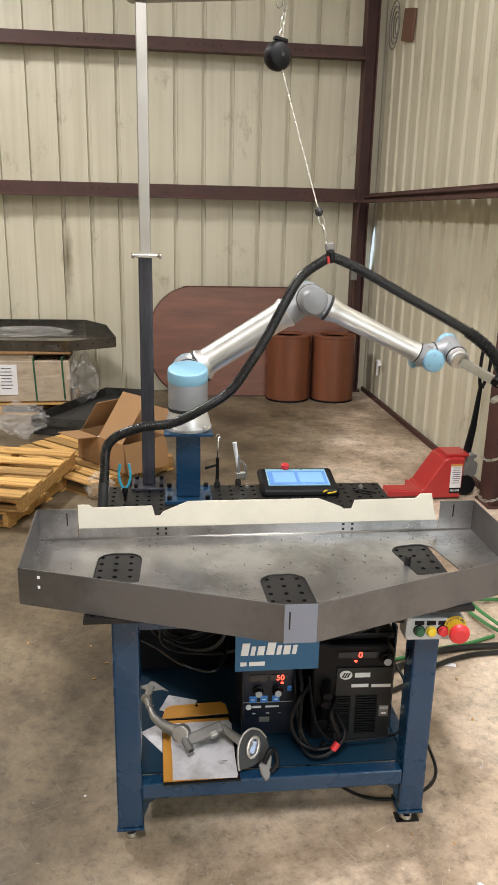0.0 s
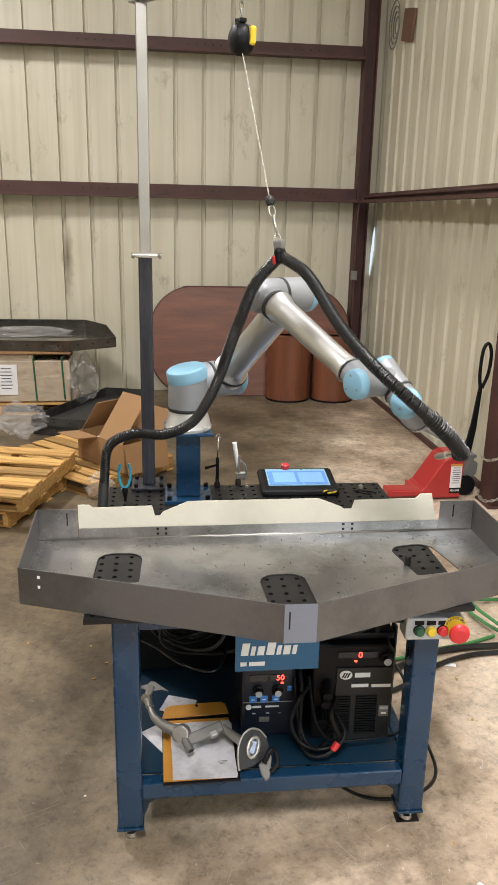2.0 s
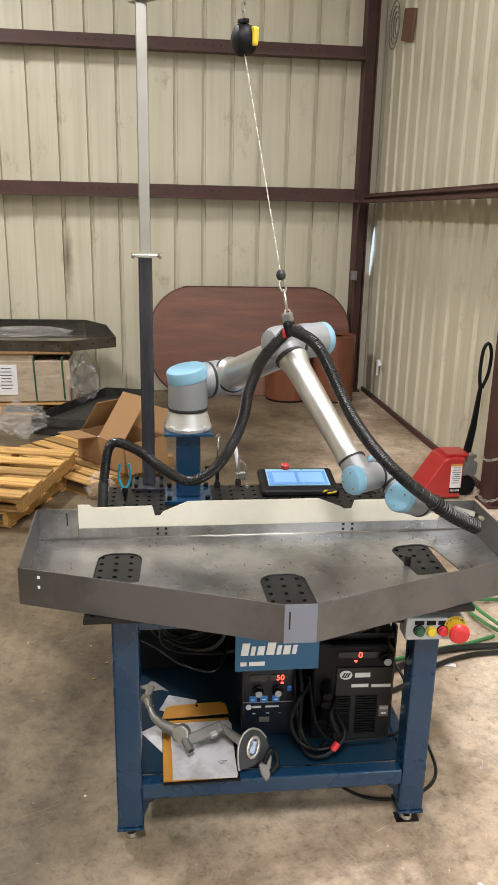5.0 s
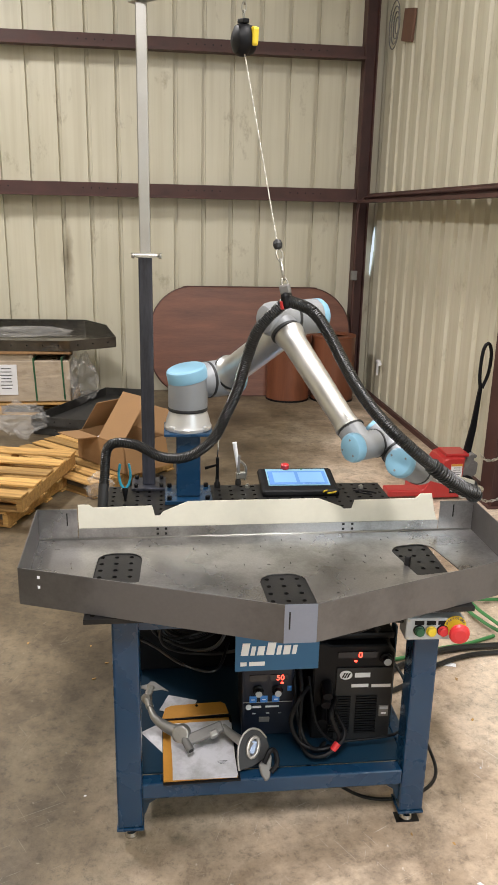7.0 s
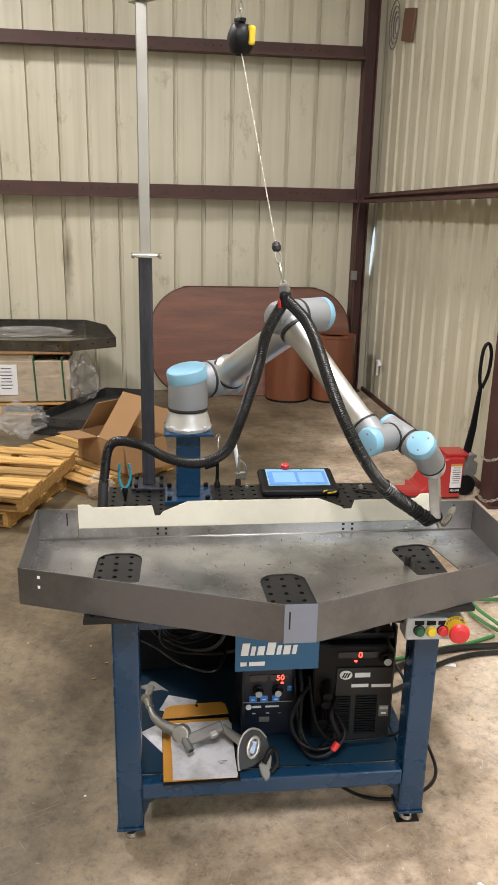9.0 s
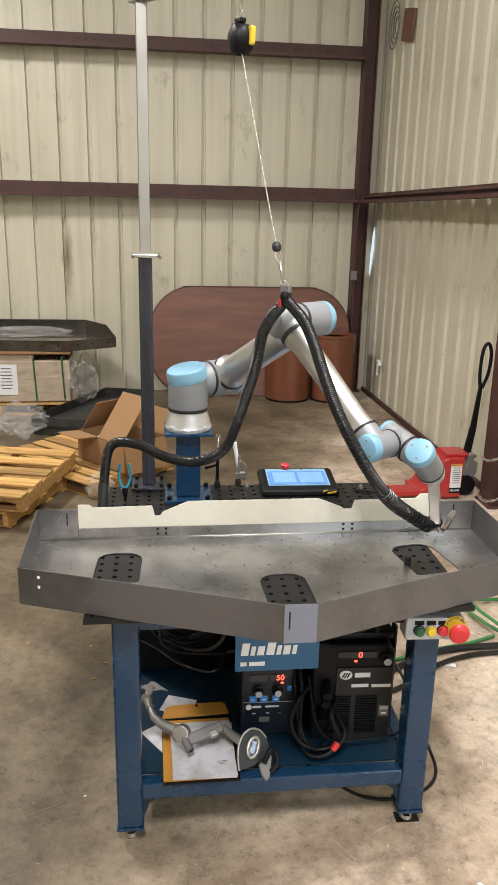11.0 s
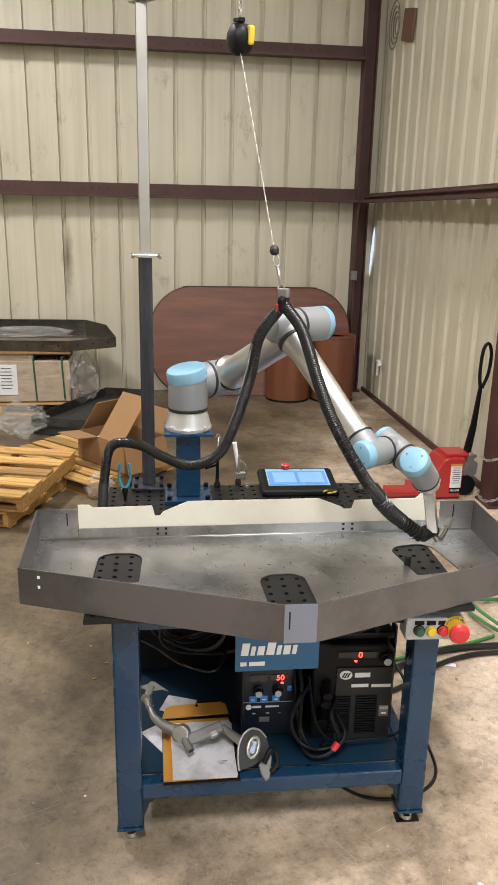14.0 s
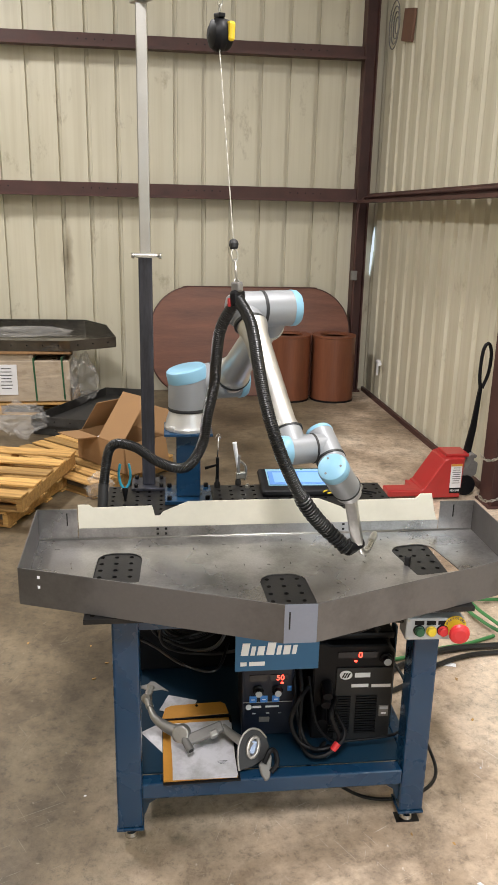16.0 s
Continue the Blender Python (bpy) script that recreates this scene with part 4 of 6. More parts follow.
def black_tray(m, c, h, mat, label):
    t = thing("black_tray", m, label, "tray", "black trays")
    part("tray_floor", slab(nb(), c, 0.006), mat, t)
    for k in range(len(c)):
        a, b = Vector(c[k]), Vector(c[(k + 1) % len(c)])
        part("tray_wall", wall_piece(nb(), a, b, 0.007, h, 0.006), mat, t)
        out = Vector((b.y - a.y, a.x - b.x)).normalized()
        for q in range(int((b - a).length / 0.16)):
            p = a + (b - a) * ((q + 0.5) * 0.16 / (b - a).length) + out * 0.0035
            part("rivet", spin(nb(), [(0.010, 0), (0.008, 0.003)], frame_of((p.x, p.y, h * 0.55), (0, 0, 1), (out.x, out.y, 0)), 8), M_HOLE, t)
    return t


black_tray(pose(0, 4.98, 0.684, 7, 0, -1), [(-1.95, 0.0), (-0.63, -0.02), (-0.17, 0.14), (-0.30, 0.62), (-0.55, 0.84), (-1.95, 0.84)], 0.115, M_GUNMETAL, "glossy film-wrapped black steel tray on a crate")
black_tray(pose(0, 0, 0.002), [(-0.94, 4.24), (-0.42, 4.04), (0.06, 4.62), (0.13, 5.33), (-0.30, 5.44)], 0.09, M_DULL_BLACK, "dull black steel tray lying on the floor")
black_tray(pose(0, 0, 0.093), [(-0.95, 4.22), (-0.41, 4.03), (0.07, 4.61), (0.14, 5.34), (-0.31, 5.46)], 0.095, M_DULL_BLACK, "dull black steel tray stacked on another tray")


def carton():
    t = thing("open_carton", pose(-0.05, 2.96, 0.137, 0, 0, -50), "brown cardboard carton with open flaps on a pallet", "carton")
    w, d, h, e = 0.60, 0.42, 0.23, 0.006
    for name, size, at in (("side", (w, e, h), (0, -d / 2, h / 2)), ("side", (w, e, h), (0, d / 2, h / 2)), ("side", (e, d - e, h), (-w / 2, 0, h / 2)), ("side", (e, d - e, h), (w / 2, 0, h / 2)), ("bottom", (w, d, e), (0, 0, e / 2 + 0.001))):
        part(name, box(nb(), size, at), M_CARD if name == "side" else M_CARD_DARK, t)
    part("flap", box(nb(), (0.30, 0.42, e), (0.13, 0.21, 0)), M_CARD, t, "", pose(0, -d / 2, h, 52, 0, 0))
    part("flap", box(nb(), (0.34, d * 0.8, e), (0.17, 0, 0)), M_CARD, t, "", pose(-w / 2, 0, h, 0, -50, 0))
    part("flap", box(nb(), (0.26, 0.20, e), (-0.16, -0.10, 0)), M_CARD, t, "", pose(0, -d / 2, h, -6, 0, 0))
    part("flap", box(nb(), (w, 0.21, e), (0, 0.105, 0)), M_CARD, t, "", pose(0, d / 2, h, 66, 0, 0))
    part("flap", box(nb(), (0.24, d, e), (0.12, 0, 0)), M_CARD, t, "", pose(w / 2, 0, h, 0, 78, 0))
    part("packing_sheet", box(nb(), (0.22, 0.16, 0.003), (-0.05, -0.10, h - 0.03), pose(0, 0, 0, 4, 3, 8)), M_PAPER, t, "white packing sheet")
    return t


carton()

# ---- pallet jack by the side wall ----


def pallet_jack():
    t = thing("pallet_jack", pose(2.415, 2.36, 0) @ Matrix.Diagonal((0.84, 0.95, 0.87, 1)), "red pallet jack with a black steering handle", "pallet jack")
    bm = nb()
    slab(bm, [(-0.20, 0.02), (0.17, 0.02), (0.19, 0.36), (0.20, 0.385), (0.04, 0.385), (0.0, 0.37), (-0.18, 0.10), (-0.20, 0.10)], 0.30, frame_of((0, 0.15, 0), (1, 0, 0), (0, -1, 0)), 0.008)
    part("hood", bm, M_RED, t)
    part("top_plate", box(nb(), (0.22, 0.20, 0.03), (0.14, 0, 0.395), bevel=0.008), M_RED, t)
    for y in (-0.07,):
        f = nb()
        box(f, (0.34, 0.15, 0.06), (-0.345, y, 0.065), bevel=0.012)
        part("fork", f, M_RED, t)
    part("crossbar", box(nb(), (0.10, 0.28, 0.06), (-0.2, 0.0, 0.06), bevel=0.01), M_RED, t)
    lab = part("warning_label", box(nb(), (0.105, 0.003, 0.22), (0.115, -0.1525, 0.225)), M_PAPER, t, "white warning label with an orange head")
    part("label_band", box(nb(), (0.105, 0.003, 0.02), (0.115, -0.155, 0.325)), M_ORANGE, lab)
    part("rating_band", box(nb(), (0.105, 0.003, 0.05), (0.115, -0.155, 0.09)), M_BLACK, lab)
    word("5500 LBS", 0.023, M_WHITE, lab, pose(0.067, -0.1575, 0.083, 90))
    for k in range(8):
        part("text_bar", box(nb(), (0.06 + 0.01 * (k % 3), 0.002, 0.006), (0.118, -0.1548, 0.30 - 0.02 * k)), M_INK, lab)
    p = nb()
    slab(p, [(0.14, 0.33), (0.22, 0.34), (0.30, 0.40), (0.335, 0.38), (0.325, 0.33), (0.37, 0.30), (0.365, 0.20), (0.33, 0.17), (0.15, 0.16)], 0.10, frame_of((0, 0.05, 0), (1, 0, 0), (0, -1, 0)), 0.008)
    rod(p, (0.325, -0.06, 0.37), (0.325, 0.06, 0.37), 0.018)
    rod(p, (0.24, -0.07, 0.23), (0.24, 0.07, 0.23), 0.035)
    rod(p, (0.31, -0.06, 0.27), (0.31, 0.06, 0.27), 0.03)
    part("pump", p, M_GREY_CAST, t, "grey cast pump block")
    for y in (-0.05, 0.05):
        w = part("steer_wheel", spin(nb(), [(0.09, -0.02), (0.095, -0.012), (0.095, 0.012), (0.09, 0.02)], frame_of((0.26, y, 0.097), (1, 0, 0), (0, 1, 0)), 28), M_BLACK, t)
        part("hub", spin(nb(), [(0.04, -0.024), (0.04, 0.024)], frame_of((0.26, y, 0.097), (1, 0, 0), (0, 1, 0)), 20), M_BLACK, w)
    h = nb()
    slab(h, [(0.225, 0.33), (0.300, 0.33), (0.335, 0.62), (0.350, 0.98), (0.320, 0.98), (0.285, 0.66)], 0.03, frame_of((0, 0.015, 0), (1, 0, 0), (0, -1, 0)), 0.004)
    part("handle_bar", h, M_BLACK, t, "dark steering bar")
    tube(g := nb(), [(0.333, -0.01, 0.96), (0.312, -0.01, 1.10), (0.316, -0.01, 1.28), (0.338, -0.01, 1.36), (0.372, -0.01, 1.37), (0.400, -0.01, 1.28), (0.392, -0.01, 1.12), (0.345, -0.01, 0.98)], 0.015, 50, 12)
    part("grip", g, M_BLACK, t, "black loop grip")
    return t


pallet_jack()


def chain(points, label):
    t = thing("chain", Matrix(), label, "chain", "chains")
    c = curve_points(points, 9)
    for k, (a, b) in enumerate(zip(c, c[1:])):
        bm = nb()
        link_ring(bm, (0, 0, 0), 0.022, 0.009, 0.003, k % 2)
        part("link", bm, M_ZINC, t, "", frame_of((a + b) / 2, (0, 1, 0.02), b - a))


chain([(2.585, 1.99, 0.44), (2.62, 1.99, 0.40), (2.68, 1.99, 0.39), (2.75, 1.99, 0.42)], "galvanised chain hung round the column")
chain([(2.60, 1.99, 0.13), (2.64, 1.99, 0.08), (2.70, 1.99, 0.07), (2.78, 1.99, 0.09)], "galvanised chain hung low round the column")

# ---- things on the table ----


def pendant():
    t = thing("teach_pendant", pose(0.845, 0.095, TOP + 0.003, 7, 0, -2), "black robot teach pendant with a lit blue screen", "teach pendant")
    part("case", box(nb(), (0.345, 0.245, 0.036), (0, 0, 0.020), bevel=0.016), M_BLACK, t)
    part("bezel", box(nb(), (0.275, 0.165, 0.004), (0, 0.014, 0.0385)), M_CAP, t, "light blue bezel")
    s = part("screen", box(nb(), (0.262, 0.130, 0.003), (0, 0.004, 0.0415)), M_SCREEN, t, "lit screen")
    part("screen_panel", box(nb(), (0.11, 0.10, 0.002), (0.06, 0.004, 0.0432)), M_SCREEN_B, s)
    part("screen_panel", box(nb(), (0.10, 0.10, 0.002), (-0.06, 0.004, 0.0432)), M_SCREEN_B, s)
    part("stop_button", spin(nb(), [(0.014, 0.038), (0.019, 0.044), (0.019, 0.060), (0.013, 0.064)], Matrix.Translation((-0.045, 0.103, 0)), 24), M_BUTTON_RED, t, "red stop button")
    part("status_light", spin(nb(), [(0.006, 0.040), (0.006, 0.043)], Matrix.Translation((0.03, 0.094, 0)), 12), M_GREEN, t)
    return t


pendant()


def stand_clamp(m, label, pale):
    t = thing("toggle_clamp", m, label, "clamp", "toggle clamps")
    part("foot", spin(nb(), [(0.014, 0.0), (0.014, 0.02), (0.009, 0.028), (0.009, 0.05)], None, 16), M_PLATE, t)
    part("bar", box(nb(), (0.014, 0.018, 0.10), (0, 0, 0.09), bevel=0.003), M_BLACK if not pale else M_GREY_CAST, t)
    if pale:
        part("lever", rod(nb(), (0.0, 0, 0.08), (-0.02, 0, 0.20), 0.008, 0.010, 12), M_WHITE, t, "white lever grip")
        part("arm", tube(nb(), [(0, 0, 0.12), (0.03, 0, 0.09), (0.035, 0, 0.05), (0.03, 0, 0.02)], 0.006, 16), M_ZINC, t)
        part("jaw", box(nb(), (0.045, 0.022, 0.03), (0.01, 0, 0.045), bevel=0.004), M_ZINC, t)
    else:
        part("spindle", rod(nb(), (0, 0, 0.13), (0.004, 0, 0.235), 0.0035, seg=10), M_STEEL, t)
        part("tee_handle", tube(nb(), [(-0.008, 0, 0.23), (0, 0.0, 0.246), (0.012, 0, 0.24), (0.010, 0, 0.228)], 0.003, 12, 8), M_STEEL, t)
        part("side_handle", rod(nb(), (0, 0, 0.105), (-0.055, 0.0, 0.09), 0.005, 0.007, 12), M_BLACK, t)
    return t


stand_clamp(pose(0.485, 0.115, TOP + 0.001), "black table clamp with a steel screw standing in the plate", False)
stand_clamp(pose(0.582, 0.14, TOP + 0.001, 0, 0, 10), "small toggle clamp with a white lever on the plate", True)


def pliers(m, label, jaw, grip):
    t = thing("pliers", m, label, "pliers", "pliers")
    b = nb()
    spin(b, [(0.004, 0), (0.010, 0.03), (0.013, 0.05), (0.010, 0.06)], None, 14)
    part("jaws", b, jaw, t)
    for s in (-1, 1):
        part("handle", tube(nb(), [(0.004 * s, 0, 0.055), (0.018 * s, 0, 0.08), (0.024 * s, 0, 0.12), (0.018 * s, 0, 0.165)], 0.0055, 20, 10), grip, t)
    return t


pliers(pose(0.083, -0.03, TOP + 0.001), "blue-handled pliers standing in a table hole", M_BLACK, M_CYAN)
t = pliers(pose(1.03, 0.02, TOP + 0.014, 84, 0, -50) @ Matrix.Diagonal((0.7, 0.7, 0.7, 1)), "yellow and black wire pliers lying on the plate", M_BLACK, M_YELLOW)
t = pliers(pose(1.08, 0.0, TOP + 0.014, 80, 0, 30) @ Matrix.Diagonal((0.75, 0.75, 0.75, 1)), "black pliers lying on the perforated plate", M_BLACK, M_BLACK)
for k, (x, y) in enumerate(((0.13, 0.12), (0.27, 0.10), (0.62, 0.10), (1.13, 0.06), (0.07, 0.09))):
    bm = nb()
    spin(bm, [(0.011, 0.0), (0.011, 0.012), (0.006, 0.013), (0.006, 0.018)], None, 6 if k % 2 else 12)
    solo("bolt", bm, M_ZINC if k != 1 else M_BLACK, "loose hex bolt set in a hole of the plate", "bolt", pose(x, y, TOP + 0.0005), "loose bolts")

# ---- control box ----


def control_box():
    t = thing("control_box", pose(1.105, -0.975, 0.787, 0, 0, -4), "light grey push-button box with a red emergency stop", "control box")
    part("enclosure", box(nb(), (0.188, 0.075, 0.078), (-0.012, 0, 0.039), bevel=0.004), M_GREY_BOX, t)
    for x, mat in ((-0.063, M_GREEN), (-0.025, M_YELLOW), (0.013, M_BUTTON_RED)):
        b = part("push_button", spin(nb(), [(0.017, 0.037), (0.017, 0.046), (0.014, 0.047), (0.0145, 0.056), (0.012, 0.059)], frame_of((x, 0, 0.036), (1, 0, 0), (0, -1, 0)), 24), mat, t)
        part("collar", spin(nb(), [(0.0185, 0.0375), (0.0185, 0.043), (0.0165, 0.0445)], frame_of((x, 0, 0.036), (1, 0, 0), (0, -1, 0)), 24), M_ZINC if -0.05 < x < 0.0 else M_BLACK, b)
        part("name_plate", box(nb(), (0.030, 0.002, 0.014), (x, -0.0385, 0.062)), M_BLACK, t)
    part("stop_collar", spin(nb(), [(0.036, 0.037), (0.036, 0.040)], frame_of((0.053, 0, 0.050), (1, 0, 0), (0, -1, 0)), 32), M_YELLOW, t, "yellow emergency collar")
    part("stop_button", spin(nb(), [(0.014, 0.040), (0.016, 0.058), (0.031, 0.064), (0.034, 0.072), (0.030, 0.080), (0.018, 0.084)], frame_of((0.058, 0, 0.040), (1, 0, 0), (0, -1, 0)), 32), M_BUTTON_RED, t, "red mushroom stop button")
    for k, ch in enumerate("EMERGENCY"):
        a = radians(158 - 17 * k)
        word(ch, 0.011, M_INK, t, pose(0.053 + 0.0295 * math.cos(a) - 0.003, -0.0412, 0.050 + 0.0295 * math.sin(a) - 0.004, 90))
    for x in (-0.098, 0.074):
        for z in (0.008, 0.070):
            part("screw", spin(nb(), [(0.004, 0.037), (0.004, 0.040)], frame_of((x, 0, z), (1, 0, 0), (0, -1, 0)), 10), M_ZINC, t)
    part("cable_gland", rod(nb(), (-0.108, 0, 0.055), (-0.14, 0, 0.055), 0.014, 0.010, 12), M_BLACK, t)
    part("cable", tube(nb(), [(-0.135, 0, 0.055), (-0.18, 0.0, 0.045), (-0.26, -0.01, 0.015), (-0.34, 0.02, 0.005), (-0.46, 0.10, 0.03)], 0.006, 30), M_BLACK, t)
    part("bracket", box(nb(), (0.14, 0.04, 0.06), (0, 0.055, 0.05)), M_BLUE_DARK, t)
    return t


control_box()

# ---- under the table ----
SH = 0.2445


def sign():
    t = thing("sign_plate", pose(0.585, -0.985, 0.760, 0, 0, -1.1), "blue sign plate with white lettering shapes under the table edge", "sign")
    part("plate", box(nb(), (0.27, 0.006, 0.14), (0, 0, 0), bevel=0.0015), material("sign_blue", (0.02, 0.12, 0.26), 0.4, vary=0.03), t)
    x = -0.118
    for k, w in enumerate((0.024, 0.014, 0.022, 0.026, 0.014, 0.022, 0.014)):
        h = 0.044 if k in (0, 3) else 0.032
        bm = nb()
        slab(bm, [(0, 0), (w, 0), (w + h * 0.15, h), (h * 0.15, h)], 0.002, frame_of((x, -0.0032, -0.012), (1, 0, 0), (0, -1, 0)))
        part("logo_shape", bm, M_WHITE, t)
        x += w + 0.007
    for k, (x, w) in enumerate(((-0.118, 0.02), (-0.09, 0.05))):
        part("logo_shape", box(nb(), (w, 0.002, 0.014), (x + w / 2, -0.004, -0.043)), M_WHITE, t)


sign()


def knob(parent, x, z, r):
    k = part("knob", spin(nb(), [(r, 0.0), (r, 0.006), (r * 0.72, 0.010), (r * 0.70, 0.024), (r * 0.6, 0.026)], frame_of((x, 0, z), (1, 0, 0), (0, -1, 0)), 24), M_BLACK, parent)
    part("knob_face", spin(nb(), [(r * 0.62, 0.0262), (r * 0.6, 0.028)], frame_of((x, 0, z), (1, 0, 0), (0, -1, 0)), 24), M_GREY_BOX, k)


def feeder():
    t = thing("wire_feeder_control", pose(0.603, -0.732, SH, 0, 0, -2), "black wire feeder control with dials and lit red digits", "wire feeder")
    part("case", box(nb(), (0.185, 0.20, 0.30), (0, 0.105, 0.151), bevel=0.008), M_BLACK, t)
    part("side_panel", box(nb(), (0.19, 0.02, 0.30), (0, 0.012, 0.151), bevel=0.01), material("navy_panel", (0.007, 0.012, 0.026), 0.4), t)
    part("display", box(nb(), (0.065, 0.004, 0.024), (-0.037, 0.001, 0.246)), M_DISPLAY, t)
    part("display", box(nb(), (0.065, 0.004, 0.024), (0.037, 0.001, 0.246)), M_DISPLAY, t)
    word("50", 0.030, M_LED, t, pose(0.028, -0.0015, 0.236, 90), name="digits")
    part("status_light", box(nb(), (0.010, 0.003, 0.005), (0.05, -0.001, 0.224)), M_LED, t)
    knob(t, -0.037, 0.196, 0.020)
    knob(t, 0.033, 0.196, 0.020)
    for x in (-0.055, -0.015, 0.028):
        part("key", box(nb(), (0.027, 0.005, 0.027), (x, 0.0, 0.158), bevel=0.002), M_KEY, t, "blue membrane key")
        part("key_mark", box(nb(), (0.013, 0.002, 0.003), (x, -0.0035, 0.158)), M_WHITE, t)
    part("key", box(nb(), (0.018, 0.005, 0.02), (0.078, 0.0, 0.20), bevel=0.002), M_KEY, t, "blue membrane key")
    part("logo_shape", spin(nb(), [(0.011, 0), (0.011, 0.002)], frame_of((-0.07, 0.001, 0.125), (1, 0, 0), (0, -1, 0)), 24), M_WHITE, t)
    part("logo_shape", box(nb(), (0.032, 0.002, 0.009), (-0.04, 0.001, 0.125)), M_WHITE, t)
    part("logo_shape", box(nb(), (0.050, 0.002, 0.007), (0.016, 0.001, 0.125)), M_WHITE, t)
    part("stripe", box(nb(), (0.18, 0.002, 0.002), (0, 0.001, 0.144)), M_GREY_BOX, t)
    part("rocker_switch", box(nb(), (0.038, 0.008, 0.020), (-0.012, 0.0, 0.072), bevel=0.003), M_GREY_CAST, t)
    for x in (-0.05, 0.0, 0.045):
        part("text_bar", box(nb(), (0.012, 0.002, 0.004), (x, 0.001, 0.097)), M_GREY_BOX, t)


feeder()


def welder():
    t = thing("welding_power_source", pose(0.903, -0.785, SH, 0, 0, -3), "black welding power source with vents and a dial", "welder")
    bm = nb()
    slab(bm, [(-0.145, 0.0), (0.145, 0.0), (0.150, 0.355), (0.125, 0.388), (-0.09, 0.388), (-0.11, 0.40), (-0.145, 0.40)], 0.42, frame_of((0, 0.43, 0), (1, 0, 0), (0, -1, 0)), 0.006)
    part("case", bm, M_BLACK, t)
    part("top_cover", box(nb(), (0.30, 0.40, 0.03), (0.0, 0.24, 0.405), bevel=0.01), M_BLACK, t)
    part("handle", tube(nb(), [(-0.05, 0.05, 0.42), (-0.02, 0.06, 0.45), (0.06, 0.06, 0.45), (0.09, 0.05, 0.42)], 0.012, 24), M_BLACK, t)
    s = nb()
    slab(s, [(0.0, 0.02), (0.10, 0.02), (0.06, 0.43), (0.0, 0.43)], 0.006, frame_of((0.158, 0.06, 0), (0, 1, 0), (1, 0, 0)))
    part("side_panel", s, M_BLUE_DARK, t)
    f = 0.006
    part("display", box(nb(), (0.14, 0.004, 0.024), (0.01, f, 0.352)), M_DISPLAY, t)
    word("0", 0.032, M_LED, t, pose(0.012, f - 0.0035, 0.343, 90), name="digits")
    part("status_light", box(nb(), (0.010, 0.003, 0.006), (0.004, f - 0.002, 0.328)), M_LED, t)
    knob(t, 0.112, 0.340, 0.022)
    part("face_plate", box(nb(), (0.205, 0.004, 0.30), (0.04, f, 0.150), bevel=0.0015), M_RING, t)
    part("logo_shape", spin(nb(), [(0.020, 0), (0.020, 0.002)], frame_of((-0.028, f - 0.002, 0.272), (1, 0, 0), (0, -1, 0)) @ Matrix.Diagonal((1.15, 0.9, 1, 1)), 28), M_WHITE, t)
    for k in range(3):
        bm = nb()
        slab(bm, [(0, 0), (0.005, 0), (0.014, 0.02), (0.009, 0.02)], 0.0015, frame_of((-0.044 + 0.009 * k, f - 0.0042, 0.262), (1, 0, 0), (0, -1, 0)))
        part("logo_shape", bm, M_BLACK, t)
    part("logo_shape", box(nb(), (0.056, 0.002, 0.018), (0.032, f - 0.003, 0.271)), M_WHITE, t)
    part("logo_shape", box(nb(), (0.062, 0.002, 0.013), (0.025, f - 0.003, 0.228)), M_WHITE, t)
    part("logo_shape", box(nb(), (0.070, 0.002, 0.012), (0.102, f - 0.003, 0.226)), M_WHITE, t)
    for x0 in (-0.045, 0.052):
        for k in range(15):
            part("vent_slat", box(nb(), (0.078, 0.012, 0.0055), (x0, f - 0.003, 0.035 + 0.0105 * k), None, 0.001), M_BLACK, t)
    part("breaker", box(nb(), (0.036, 0.006, 0.045), (0.118, f - 0.002, 0.120), bevel=0.002), M_GREY_CAST, t)
    part("breaker_label", box(nb(), (0.018, 0.003, 0.006), (0.118, f - 0.006, 0.112)), M_WHITE, t)
    part("breaker_label", box(nb(), (0.030, 0.003, 0.010), (0.118, f - 0.006, 0.134)), M_GREY_BOX, t)
    # connectors at the lower corner
    for x, z in ((-0.10, 0.20), (-0.11, 0.13), (-0.095, 0.235)):
        part("connector", rod(nb(), (x, 0.01, z), (x - 0.005, -0.05, z - 0.015), 0.020, 0.017, 16), M_BLACK, t)


welder()


def cable(points, r, mat, label, n=60, category="cable"):
    return solo("power_cable", tube(nb(), points, r, n), mat, label, category, group="cables")


cable([(0.839, -0.796, 0.436), (0.809, -0.857, 0.405), (0.839, -0.867, 0.314), (0.779, -0.867, 0.278), (0.707, -0.847, 0.294), (0.672, -0.826, 0.365), (0.697, -0.806, 0.436), (0.743, -0.766, 0.466)], 0.0085, M_BLACK, "thick black welding cable looped on the shelf")
cable([(0.845, -0.796, 0.375), (0.860, -0.867, 0.334), (0.819, -0.887, 0.294), (0.779, -0.898, 0.275), (0.728, -0.887, 0.275), (0.707, -0.826, 0.304), (0.718, -0.766, 0.476), (0.707, -0.664, 0.578)], 0.007, M_BLACK, "black welding cable bent on the shelf")
cable([(0.748, -0.745, 0.497), (0.753, -0.826, 0.395), (0.779, -0.847, 0.334), (0.829, -0.847, 0.294), (0.941, -0.837, 0.285), (1.053, -0.826, 0.288), (1.134, -0.766, 0.283)], 0.005, M_BLACK, "thin black lead crossing the shelf")
cable([(0.707, -0.664, 0.557), (0.697, -0.766, 0.425), (0.718, -0.826, 0.304), (0.758, -0.867, 0.278), (0.799, -0.826, 0.273)], 0.008, M_BLACK, "black hose bundle behind the cables")
